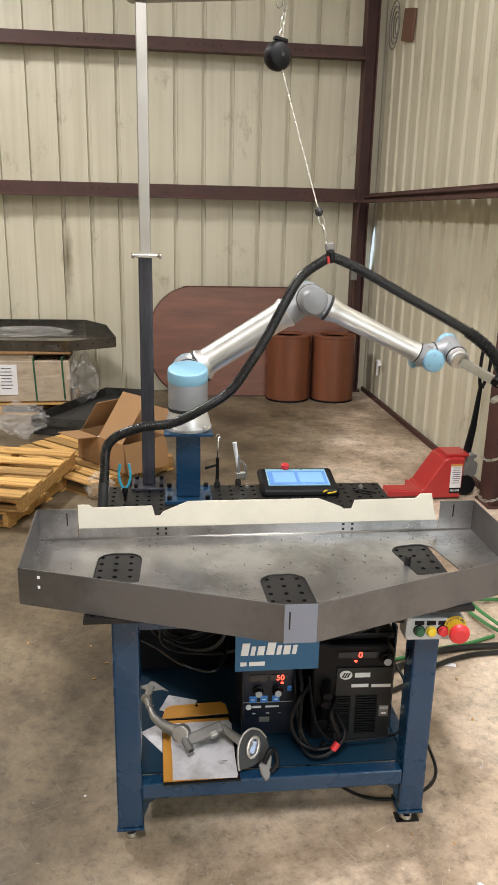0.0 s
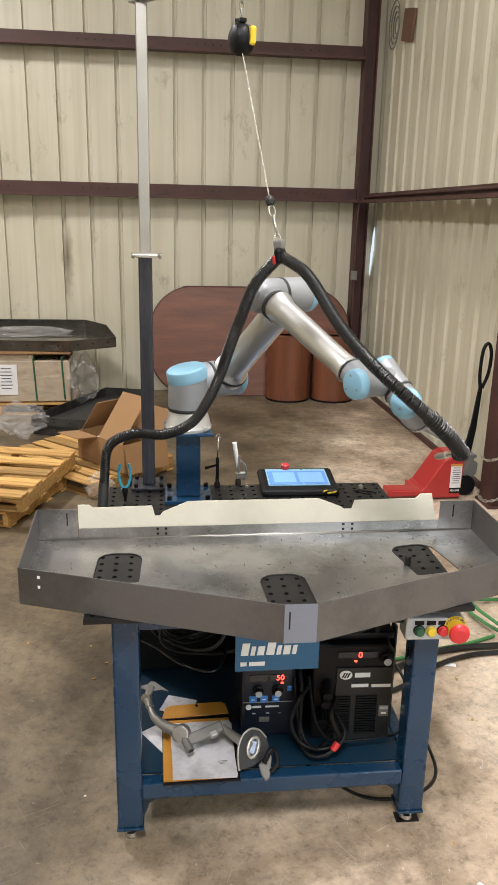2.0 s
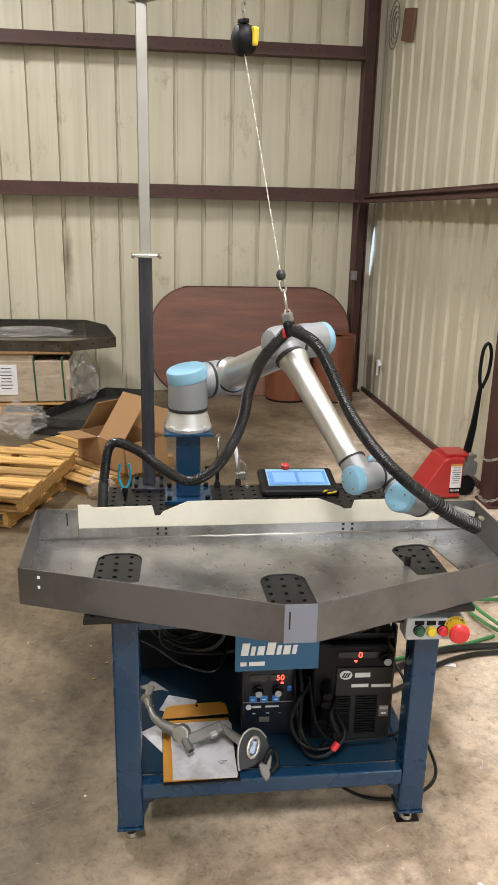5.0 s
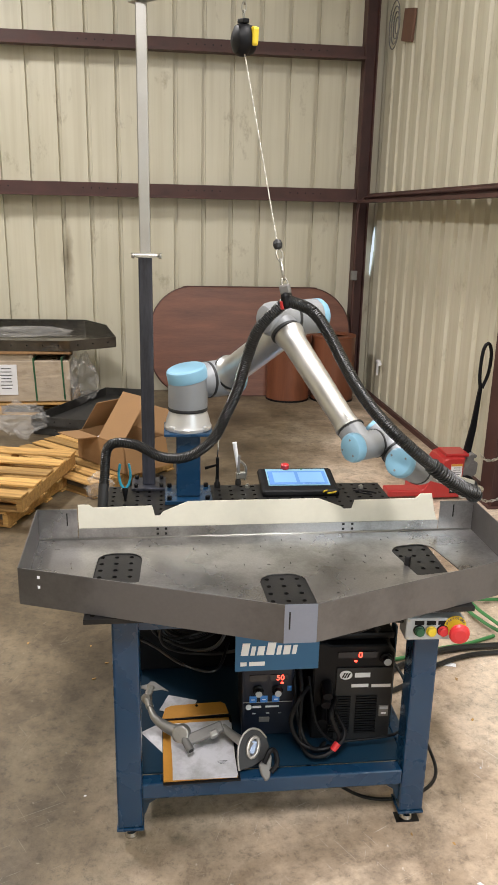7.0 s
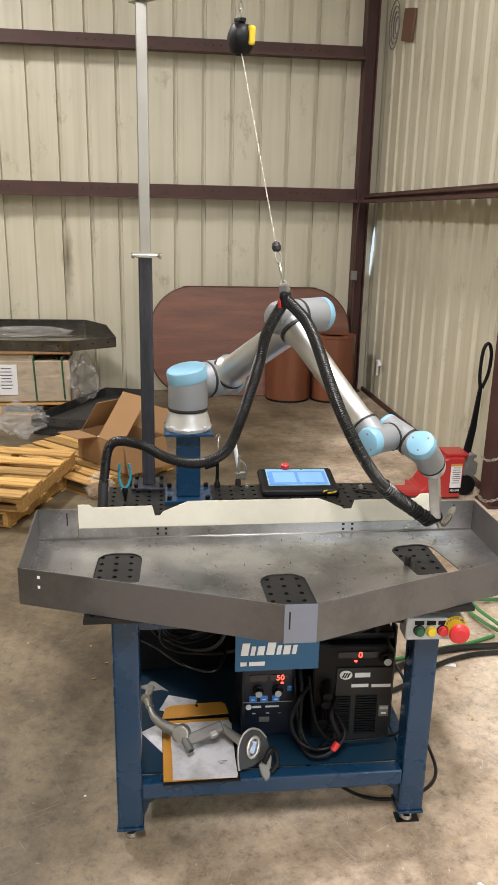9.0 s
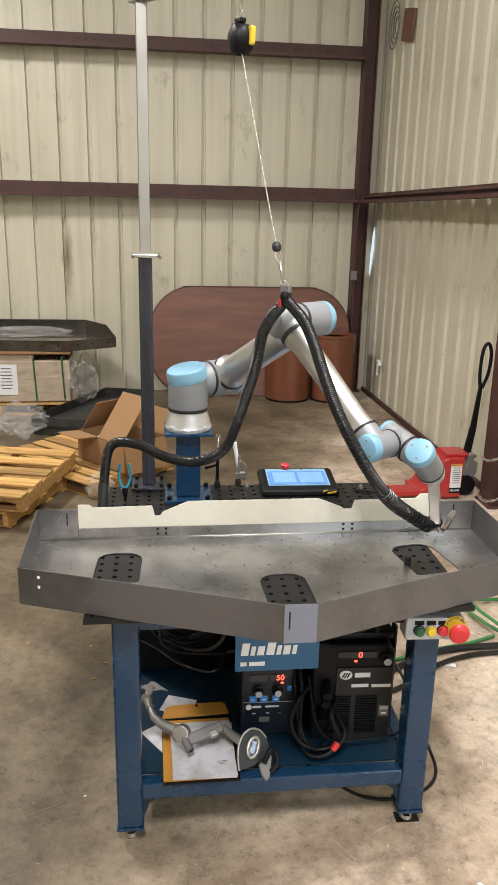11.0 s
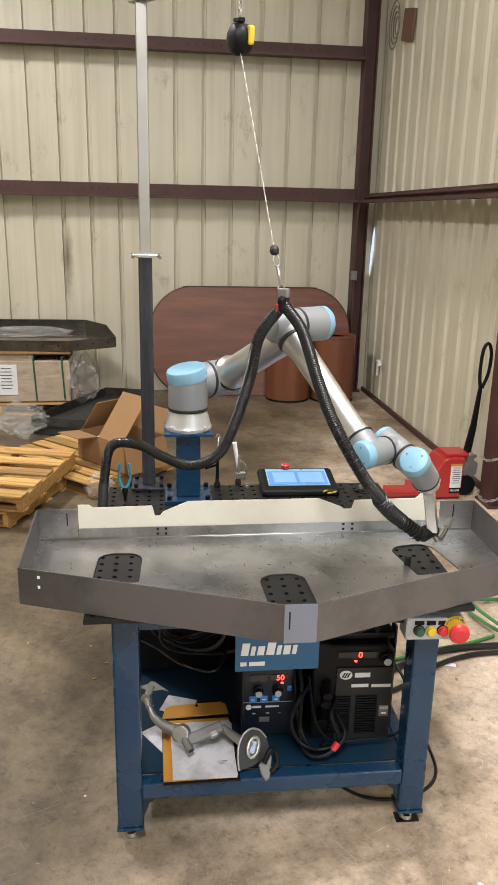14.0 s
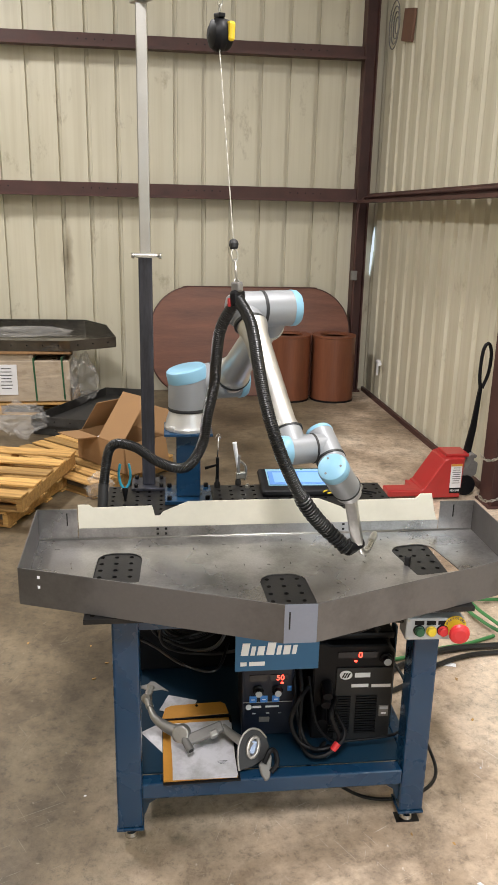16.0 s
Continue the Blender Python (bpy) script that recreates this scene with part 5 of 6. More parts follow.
solo("red_tape", rod(nb(), (0.812, -0.892, 0.291), (0.832, -0.882, 0.312), 0.0115, 0.0125), M_BUTTON_RED, "red tape wrap on a black cable", "tape")
rn = random.Random(12)
for k in range(7):
    cx, cz, r = 0.36 + rn.uniform(-0.04, 0.04), 0.60 + rn.uniform(-0.03, 0.03), rn.uniform(0.11, 0.19)
    y = -0.30 - 0.04 * k
    cable([(cx + r * math.cos(a), y + 0.04 * math.sin(2 * a + k), cz + r * 0.8 * math.sin(a)) for a in np.linspace(0.4 * k, 0.4 * k + 5.6, 12)], 0.007, M_HOSE, "black cable coil hanging under the table")
cable([(0.14, -0.80, 0.72), (0.20, -0.70, 0.62), (0.30, -0.60, 0.48), (0.42, -0.62, 0.46), (0.48, -0.5, 0.50)], 0.006, M_HOSE, "black cable drooping under the table")
solo("control_cabinet", box(nb(), (0.44, 0.30, 0.46), (0.33, -0.12, SH + 0.231), bevel=0.01), M_BLACK, "black control cabinet at the back of the shelf", "cabinet")
solo("drive_cabinet", box(nb(), (0.42, 0.22, 0.50), (0.86, -0.02, SH + 0.251), bevel=0.01), M_BLACK, "black drive cabinet at the back of the shelf", "cabinet")


def clipboard():
    t = thing("clipboard", pose(0.350, -0.790, SH + 0.003, 0, 0, -0.4), "black clipboard with smudged white papers in an amber folder", "clipboard")
    part("board", box(nb(), (0.262, 0.342, 0.006), (0, 0, 0.004), bevel=0.002), M_BLACK, t)
    part("folder", box(nb(), (0.250, 0.325, 0.004), (-0.004, 0.002, 0.0095)), M_ORANGE, t, "amber folder")
    part("folder_flap", slab(nb(), [(-0.132, 0.0), (0.122, 0.012), (0.112, 0.062), (0.095, 0.074), (-0.095, 0.066), (-0.118, 0.055)], 0.005, pose(0, 0.166, 0.012, 9), 0.0015), M_ORANGE, t, "amber folder flap")
    part("flap_stud", spin(nb(), [(0.006, 0), (0.005, 0.002)], pose(0.002, 0.222, 0.0265, 9), 14), M_BLACK, t)
    part("flap_string", box(nb(), (0.258, 0.006, 0.004), (0, 0.163, 0.014)), M_BLACK, t)
    for k, (dx, dy, a) in enumerate(((0.010, -0.012, 1), (0.014, -0.018, -1.5), (0.012, -0.010, 0.5))):
        part("paper", box(nb(), (0.218, 0.292, 0.001)), M_SMUDGED, t, "", pose(dx, dy, 0.0125 + 0.0018 * k, 0, 0, a))
    for k in range(3):
        part("text_bar", box(nb(), (0.036 - 0.008 * k, 0.0022, 0.0006), (0.075, -0.085 - 0.006 * k, 0.0173)), M_INK, t)
    return t


clipboard()
solo("paper_sheet", box(nb(), (0.11, 0.14, 0.002), (0, 0, 0.0015)), M_SMUDGED, "white folded sheet under the clipboard", "paper", pose(0.226, -0.700, SH, 0, 0, 33))
solo("paper_sheet", box(nb(), (0.12, 0.10, 0.002), (0, 0, 0.0015)), M_SMUDGED, "white folded sheet behind the clipboard", "paper", pose(0.285, -0.520, SH, 0, 0, -22))


def monitor_arm():
    t = thing("monitor_arm", pose(0, 0, 0), "silver folding monitor arm lying on the shelf", "monitor arm")
    a, neck, b = Vector((0.182, -0.615, 0.400)), Vector((0.165, -0.648, 0.375)), Vector((0.177, -0.682, 0.360))
    c, pin, d = Vector((0.286, -0.793, 0.325)), Vector((0.316, -0.857, 0.300)), Vector((0.433, -0.776, 0.330))
    bm = nb()
    slab(bm, [(-0.062, 0.004), (-0.03, -0.008), (-0.012, -0.020), (0.012, -0.022), (0.035, -0.020), (0.062, -0.032), (0.030, 0.002), (0.014, 0.018), (0.0, 0.022), (-0.012, 0.010)], 0.007, frame_of(a, (1, 0.1, -0.1), (0, -0.28, 0.95)), 0.002)
    part("mount_plate", bm, M_NICKEL, t, "three-armed mount plate")
    p = nb()
    rod(p, a + Vector((0, 0, 0.004)), neck, 0.015, 0.012)
    spin(p, [(0.012, -0.012), (0.019, -0.008), (0.019, 0.008), (0.012, 0.012)], frame_of(neck, (1, 0, 0), (-0.5, -0.8, 0.3)), 24)
    rod(p, neck, b, 0.013, 0.014)
    part("swivel", p, M_NICKEL, t)
    l = nb()
    bow = curve_points([b, b + (c - b) * 0.30 + Vector((-0.016, -0.01, -0.004)), b + (c - b) * 0.65 + Vector((-0.012, -0.01, -0.004)), c], 14)
    for k, (u, v) in enumerate(zip(bow, bow[1:])):
        rod(l, u, v + (v - u) * 0.08, 0.010 + 0.0011 * k, 0.010 + 0.0011 * (k + 1), 18)
    part("lower_link", l, M_NICKEL, t, "tapering silver link")
    part("elbow", spin(nb(), [(0.024, -0.026), (0.031, -0.020), (0.032, 0.014), (0.029, 0.020), (0.024, 0.023)], frame_of(c, (1, 0, 0), (-0.25, -0.85, 0.5)), 32), M_NICKEL, t)
    part("elbow_pin", rod(nb(), c + (pin - c) * 0.3, pin, 0.014, 0.014), M_GREY_CAST, t)
    part("pin_bore", rod(nb(), pin, pin + (pin - c) * 0.02, 0.008, 0.008), M_HOLE, t)
    u = nb()
    e = c + (pin - c) * 0.45
    m = frame_of((e + d) / 2, d - e, (0, -0.5, 0.85))
    box(u, ((d - e).length, 0.040, 0.024), (0, 0, 0), m, 0.007)
    part("upper_link", u, M_GREY_CAST, t, "grey plastic upper link")
    part("link_clip", box(nb(), (0.032, 0.026, 0.028), ((d - e).length * 0.22, -0.014, 0), m, 0.006), M_NICKEL, t)
    k = nb()
    o = Vector((0.529, -0.876, 0.310))
    run = curve_points([d, d + (o - d) * 0.4 + Vector((0, 0, -0.006)), o], 8)
    for q, (v, w) in enumerate(zip(run, run[1:])):
        rod(k, v, w + (w - v) * 0.08, 0.012 + 0.0013 * q, 0.0133 + 0.0013 * q, 16)
    part("tilt_neck", k, M_NICKEL, t)
    fr = frame_of(o, (1, 0.05, 0.15), (0.15, -0.72, 0.60))
    h = nb()
    slab(h, [(-0.062, -0.062), (-0.058, -0.02), (-0.045, 0.02), (-0.022, 0.05), (0.008, 0.062), (0.036, 0.052), (0.056, 0.022), (0.060, -0.01), (0.040, -0.040), (-0.01, -0.058)], 0.006, fr, 0.002)
    part("screen_plate", h, M_RING, t, "dark grey shield-shaped plate")
    part("plate_rim", tube(nb(), [fr @ Vector(v) for v in ((-0.062, -0.062, 0.003), (-0.058, -0.02, 0.003), (-0.045, 0.02, 0.003), (-0.022, 0.05, 0.003), (0.008, 0.062, 0.003), (0.036, 0.052, 0.003), (0.056, 0.022, 0.003))], 0.004, 40, 8), M_NICKEL, t)
    part("slot_rim", tube(nb(), [fr @ (Matrix.Rotation(-0.5, 4, "Z") @ Vector((0.018 * math.cos(x), 0.034 * math.sin(x) + 0.002, 0.010))) for x in np.linspace(0, 2 * math.pi, 20)], 0.007, 40, 10), M_NICKEL, t)
    part("slot_fill", box(nb(), (0.024, 0.048, 0.012), (0, 0.002, 0.006), fr @ Matrix.Rotation(-0.5, 4, "Z"), 0.005), M_CLIPPLATE, t)
    q = nb()
    slab(q, [(-0.018, -0.025), (0.030, 0.0), (0.034, -0.012), (0.012, -0.075), (-0.004, -0.085), (-0.016, -0.06)], 0.016, fr @ Matrix.Translation((0.022, -0.030, 0.012)), 0.004)
    part("clamp_jaw", q, M_GREY_CAST, t)
    part("clamp_grip", tube(nb(), [fr @ Vector((0.020, -0.055, 0.034)), fr @ Vector((0.048, -0.020, 0.044)), fr @ Vector((0.068, -0.030, 0.036)), fr @ Vector((0.066, -0.066, 0.032)), fr @ Vector((0.040, -0.088, 0.030))], 0.009, 26, 10), M_BLACK, t)


monitor_arm()

# ---- things on the floor ----


def coil():
    t = thing("air_hose", Matrix(), "green rubber air hose coiled on the floor", "hose")
    pts = []
    for k in range(28):
        a = 0.55 * k
        r = 0.19 + 0.025 * math.sin(1.7 * k)
        pts.append((2.08 + r * math.cos(a) * 0.9, 0.40 + r * math.sin(a) * 1.2, 0.012 + 0.004 * k))
    part("coil", tube(nb(), pts, 0.0095, 320, 10), M_GREEN_HOSE, t)
    part("lead", tube(nb(), [(1.95, 0.24, 0.012), (1.78, 0.18, 0.011), (1.59, 0.142, 0.011), (1.366, 0.075, 0.011), (1.15, 0.08, 0.011), (0.9, 0.25, 0.011)], 0.0095, 60, 10), M_GREEN_HOSE, t)


coil()
cable([(2.8, 0.10, 0.018), (2.2, 0.13, 0.018), (1.9, 0.14, 0.018), (1.62, 0.12, 0.018), (1.40, 0.02, 0.018), (1.22, -0.05, 0.018), (0.95, 0.05, 0.018)], 0.016, M_HOSE, "thick black supply cable on the floor")
cable([(2.75, 0.02, 0.014), (2.2, 0.06, 0.014), (1.8, 0.08, 0.014), (1.55, 0.0, 0.014), (1.35, -0.14, 0.014), (1.2, -0.20, 0.014), (1.0, -0.2, 0.014)], 0.012, M_HOSE, "black supply cable on the floor")
cable([(1.15, -0.35, 0.35), (1.24, -0.40, 0.22), (1.285, -0.55, 0.06), (1.28, -0.72, 0.012), (1.16, -0.82, 0.010), (0.98, -0.82, 0.010), (0.85, -0.7, 0.010), (0.7, -0.5, 0.010)], 0.0065, M_HOSE, "black cord hanging from the shelf to the floor")
solo("shim_plate", box(nb(), (0.085, 0.05, 0.002), (0, 0, 0.0011)), M_PLATE, "dark steel shim plate on the floor by a table foot", "plate", pose(1.095, -0.915, 0.0, 0, 0, -2))
solo("paper_scrap", box(nb(), (0.07, 0.03, 0.002), (0, 0, 0.002)), M_PAPER, "white paper scrap on the floor", "scrap", pose(1.62, 0.02, 0, 0, 0, -20))
rn = random.Random(8)
for k in range(26):
    x, y = rn.choice(((rn.uniform(-0.2, 1.5), rn.uniform(-1.45, -1.0)), (rn.uniform(1.2, 1.9), rn.uniform(-1.1, 0.0)), (rn.uniform(-0.45, 0.0), rn.uniform(-1.2, 1.2))))
    bm = nb()
    s = rn.uniform(0.005, 0.013)
    slab(bm, [(0, 0), (s * 1.6, s * 0.3), (s * 1.8, s), (s * 0.4, s * 1.1)], 0.003, None)
    solo("debris_chip", bm, M_PINE if k % 3 else M_PAPER, "small pale chip lying on the concrete", "debris", pose(x, y, 0.0005, 0, 0, rn.uniform(0, 360)), "floor debris")

# ---- motion tables: joint angles, boom angle, place of the stop ball on the cable, hose curve ----
MOVES = []


def move_row(t, joints, boom, ball, before, after):
    MOVES.append((t, joints, boom, ball, before, after))


move_row(0.0, (86, 33, -25, 14, -163, 219), -18.2, 0.77,
    [(0.00, -0.22, 0.96), (0.01, -0.18, 1.09), (0.03, -0.15, 1.21), (0.15, -0.15, 1.27), (0.28, -0.16, 1.29), (0.40, -0.17, 1.35), (0.51, -0.16, 1.42), (0.59, -0.15, 1.53), (0.66, -0.13, 1.64), (0.72, -0.11, 1.75), (0.79, -0.09, 1.86), (0.90, -0.10, 1.94)],
    [(0.90, -0.10, 1.94), (0.97, -0.10, 1.91), (1.05, -0.11, 1.88), (1.12, -0.12, 1.84), (1.19, -0.12, 1.80), (1.27, -0.13, 1.76), (1.34, -0.14, 1.72), (1.41, -0.14, 1.69), (1.48, -0.14, 1.65), (1.55, -0.15, 1.60), (1.61, -0.14, 1.54), (1.65, -0.13, 1.47)])
move_row(0.5, (81, 36, 1, -1, -123, 207), -23.7, 0.78,
    [(0.00, -0.22, 0.96), (0.01, -0.18, 1.09), (0.04, -0.15, 1.21), (0.15, -0.15, 1.28), (0.28, -0.17, 1.32), (0.38, -0.17, 1.40), (0.48, -0.16, 1.50), (0.55, -0.14, 1.61), (0.63, -0.13, 1.72), (0.69, -0.12, 1.83), (0.76, -0.11, 1.95), (0.86, -0.12, 2.03)],
    [(0.86, -0.12, 2.03), (0.96, -0.11, 2.04), (1.06, -0.11, 2.03), (1.15, -0.11, 2.00), (1.25, -0.11, 1.97), (1.34, -0.11, 1.95), (1.44, -0.11, 1.95), (1.54, -0.10, 1.93), (1.60, -0.11, 1.86), (1.63, -0.12, 1.77), (1.65, -0.14, 1.67), (1.67, -0.15, 1.58)])
move_row(1.0, (43, 40, 8, -18, -62, 199), -29.2, 0.72,
    [(0.00, -0.22, 0.96), (0.01, -0.18, 1.09), (0.04, -0.16, 1.22), (0.15, -0.18, 1.29), (0.27, -0.21, 1.35), (0.36, -0.23, 1.44), (0.44, -0.25, 1.55), (0.49, -0.31, 1.65), (0.54, -0.39, 1.75), (0.60, -0.43, 1.87), (0.66, -0.41, 1.99), (0.76, -0.40, 2.08)],
    [(0.76, -0.40, 2.08), (0.84, -0.44, 2.07), (0.92, -0.47, 2.05), (1.01, -0.50, 2.03), (1.09, -0.52, 2.00), (1.18, -0.54, 2.00), (1.27, -0.56, 1.99), (1.35, -0.58, 1.95), (1.37, -0.61, 1.87), (1.38, -0.64, 1.78), (1.38, -0.67, 1.69), (1.38, -0.70, 1.61)])
move_row(1.5, (28, 44, -9, -35, -42, 215), -42.8, 0.71,
    [(0.00, -0.22, 0.96), (0.01, -0.18, 1.09), (0.04, -0.16, 1.21), (0.14, -0.19, 1.29), (0.26, -0.23, 1.33), (0.35, -0.27, 1.42), (0.42, -0.31, 1.53), (0.45, -0.39, 1.63), (0.47, -0.47, 1.73), (0.51, -0.49, 1.85), (0.56, -0.48, 1.98), (0.65, -0.47, 2.07)],
    [(0.65, -0.47, 2.07), (0.71, -0.55, 2.03), (0.75, -0.63, 1.98), (0.77, -0.73, 1.93), (0.78, -0.83, 1.89), (0.81, -0.92, 1.85), (0.89, -0.98, 1.80), (0.97, -1.02, 1.74), (1.05, -1.02, 1.68), (1.11, -0.96, 1.62), (1.16, -0.89, 1.56), (1.21, -0.82, 1.49)])
move_row(2.0, (26, 40, -22, -37, -40, 227), -51.4, 0.75,
    [(0.00, -0.22, 0.96), (0.01, -0.18, 1.08), (0.03, -0.16, 1.20), (0.13, -0.20, 1.26), (0.25, -0.25, 1.27), (0.35, -0.30, 1.33), (0.41, -0.34, 1.43), (0.45, -0.39, 1.54), (0.47, -0.47, 1.64), (0.50, -0.53, 1.75), (0.55, -0.53, 1.87), (0.63, -0.53, 1.96)],
    [(0.63, -0.53, 1.96), (0.69, -0.61, 1.93), (0.73, -0.67, 1.86), (0.76, -0.76, 1.80), (0.78, -0.84, 1.76), (0.82, -0.93, 1.70), (0.87, -1.00, 1.65), (0.94, -1.03, 1.59), (1.01, -1.03, 1.52), (1.08, -0.97, 1.47), (1.14, -0.90, 1.42), (1.20, -0.84, 1.36)])
move_row(2.5, (26.2, 26.6, -36.3, -28, -33, 231), -51.3, 0.8,
    [(0.00, -0.22, 0.96), (0.01, -0.18, 1.08), (0.04, -0.16, 1.20), (0.14, -0.21, 1.23), (0.24, -0.28, 1.21), (0.34, -0.35, 1.20), (0.43, -0.41, 1.28), (0.49, -0.45, 1.38), (0.52, -0.52, 1.49), (0.54, -0.59, 1.60), (0.58, -0.61, 1.71), (0.67, -0.61, 1.80)],
    [(0.67, -0.61, 1.80), (0.73, -0.68, 1.78), (0.77, -0.74, 1.71), (0.80, -0.79, 1.63), (0.83, -0.84, 1.55), (0.86, -0.93, 1.50), (0.89, -1.00, 1.45), (0.96, -1.04, 1.39), (1.04, -1.03, 1.33), (1.11, -0.98, 1.28), (1.17, -0.93, 1.23), (1.24, -0.88, 1.17)])
move_row(3.0, (26.9, 23.4, -40.3, -29.7, -26.6, 227), -50.8, 0.82,
    [(0.00, -0.22, 0.96), (0.01, -0.18, 1.08), (0.04, -0.16, 1.20), (0.14, -0.22, 1.20), (0.23, -0.29, 1.15), (0.33, -0.36, 1.12), (0.43, -0.42, 1.18), (0.49, -0.46, 1.29), (0.52, -0.50, 1.41), (0.54, -0.56, 1.52), (0.57, -0.61, 1.64), (0.65, -0.63, 1.73)],
    [(0.65, -0.63, 1.73), (0.72, -0.69, 1.71), (0.76, -0.75, 1.63), (0.79, -0.79, 1.56), (0.83, -0.84, 1.49), (0.86, -0.92, 1.43), (0.91, -0.99, 1.38), (0.97, -1.02, 1.32), (1.05, -1.01, 1.27), (1.12, -0.96, 1.22), (1.19, -0.91, 1.17), (1.26, -0.87, 1.12)])
move_row(4.0, (27.1, 23.6, -40.8, -29.8, -25.9, 225), -50.1, 0.82,
    [(0.00, -0.22, 0.96), (0.01, -0.18, 1.09), (0.04, -0.16, 1.21), (0.14, -0.22, 1.20), (0.24, -0.29, 1.15), (0.34, -0.37, 1.12), (0.43, -0.42, 1.19), (0.49, -0.46, 1.30), (0.52, -0.51, 1.41), (0.53, -0.58, 1.53), (0.57, -0.62, 1.64), (0.65, -0.62, 1.74)],
    [(0.65, -0.62, 1.74), (0.72, -0.69, 1.71), (0.76, -0.74, 1.64), (0.79, -0.78, 1.56), (0.83, -0.84, 1.49), (0.86, -0.91, 1.43), (0.91, -0.98, 1.38), (0.97, -1.01, 1.32), (1.05, -1.00, 1.26), (1.12, -0.96, 1.21), (1.19, -0.91, 1.17), (1.26, -0.86, 1.12)])
move_row(6.5, (27.1, 22.1, -40.9, -30, -26.7, 228), -50.1, 0.82,
    [(0.00, -0.22, 0.96), (0.01, -0.18, 1.09), (0.04, -0.16, 1.21), (0.14, -0.22, 1.20), (0.23, -0.29, 1.14), (0.33, -0.37, 1.12), (0.43, -0.42, 1.18), (0.49, -0.46, 1.29), (0.52, -0.52, 1.40), (0.53, -0.58, 1.51), (0.57, -0.62, 1.63), (0.66, -0.63, 1.72)],
    [(0.66, -0.63, 1.72), (0.72, -0.70, 1.70), (0.76, -0.75, 1.62), (0.79, -0.79, 1.55), (0.83, -0.84, 1.47), (0.86, -0.92, 1.42), (0.91, -0.99, 1.37), (0.98, -1.02, 1.31), (1.05, -1.01, 1.25), (1.12, -0.96, 1.20), (1.19, -0.91, 1.15), (1.26, -0.86, 1.10)])
move_row(7.0, (27.8, 31.4, -38.2, -27.3, -27.6, 226), -50.1, 0.79,
    [(0.00, -0.22, 0.96), (0.01, -0.18, 1.08), (0.03, -0.16, 1.20), (0.13, -0.21, 1.22), (0.23, -0.28, 1.19), (0.33, -0.35, 1.21), (0.42, -0.40, 1.29), (0.47, -0.43, 1.40), (0.50, -0.49, 1.50), (0.52, -0.55, 1.61), (0.56, -0.58, 1.73), (0.65, -0.58, 1.82)],
    [(0.65, -0.58, 1.82), (0.72, -0.65, 1.80), (0.76, -0.70, 1.73), (0.80, -0.75, 1.66), (0.84, -0.80, 1.58), (0.87, -0.88, 1.53), (0.91, -0.95, 1.49), (0.97, -0.98, 1.42), (1.05, -0.97, 1.36), (1.12, -0.93, 1.31), (1.19, -0.88, 1.26), (1.26, -0.83, 1.22)])
move_row(7.5, (26.1, 37.7, -33, -16.8, -37.4, 155), -52.9, 0.78,
    [(0.00, -0.22, 0.96), (0.01, -0.18, 1.08), (0.04, -0.16, 1.20), (0.13, -0.21, 1.23), (0.24, -0.28, 1.20), (0.34, -0.35, 1.22), (0.42, -0.39, 1.29), (0.47, -0.42, 1.41), (0.50, -0.45, 1.53), (0.51, -0.51, 1.64), (0.54, -0.54, 1.76), (0.60, -0.56, 1.86)],
    [(0.60, -0.56, 1.86), (0.64, -0.63, 1.83), (0.67, -0.70, 1.77), (0.69, -0.77, 1.70), (0.71, -0.84, 1.65), (0.73, -0.90, 1.58), (0.77, -0.94, 1.50), (0.83, -0.96, 1.43), (0.89, -0.93, 1.37), (0.96, -0.89, 1.31), (1.03, -0.86, 1.25), (1.10, -0.85, 1.20)])
move_row(8.0, (30.1, 35.8, -30, -20.3, -45, 137), -54.2, 0.76,
    [(0.00, -0.22, 0.96), (0.01, -0.18, 1.08), (0.04, -0.16, 1.20), (0.14, -0.20, 1.24), (0.25, -0.26, 1.25), (0.36, -0.32, 1.28), (0.44, -0.37, 1.37), (0.49, -0.41, 1.48), (0.51, -0.48, 1.58), (0.53, -0.53, 1.70), (0.57, -0.53, 1.82), (0.63, -0.52, 1.93)],
    [(0.63, -0.52, 1.93), (0.68, -0.60, 1.88), (0.71, -0.66, 1.81), (0.73, -0.72, 1.73), (0.75, -0.80, 1.67), (0.76, -0.87, 1.60), (0.79, -0.92, 1.52), (0.85, -0.94, 1.44), (0.90, -0.91, 1.37), (0.96, -0.85, 1.31), (1.03, -0.81, 1.25), (1.10, -0.79, 1.19)])
move_row(8.5, (32.4, 28.2, -31.6, -23.2, -44.5, 145), -51.7, 0.81,
    [(0.00, -0.22, 0.96), (0.01, -0.18, 1.09), (0.04, -0.16, 1.21), (0.15, -0.21, 1.20), (0.25, -0.28, 1.16), (0.36, -0.34, 1.15), (0.46, -0.39, 1.21), (0.52, -0.42, 1.32), (0.56, -0.46, 1.44), (0.58, -0.51, 1.55), (0.60, -0.56, 1.67), (0.66, -0.57, 1.78)],
    [(0.66, -0.57, 1.78), (0.72, -0.64, 1.75), (0.75, -0.70, 1.68), (0.78, -0.77, 1.61), (0.80, -0.84, 1.55), (0.82, -0.91, 1.49), (0.87, -0.94, 1.41), (0.92, -0.95, 1.34), (0.97, -0.91, 1.27), (1.03, -0.86, 1.21), (1.09, -0.81, 1.16), (1.16, -0.79, 1.10)])
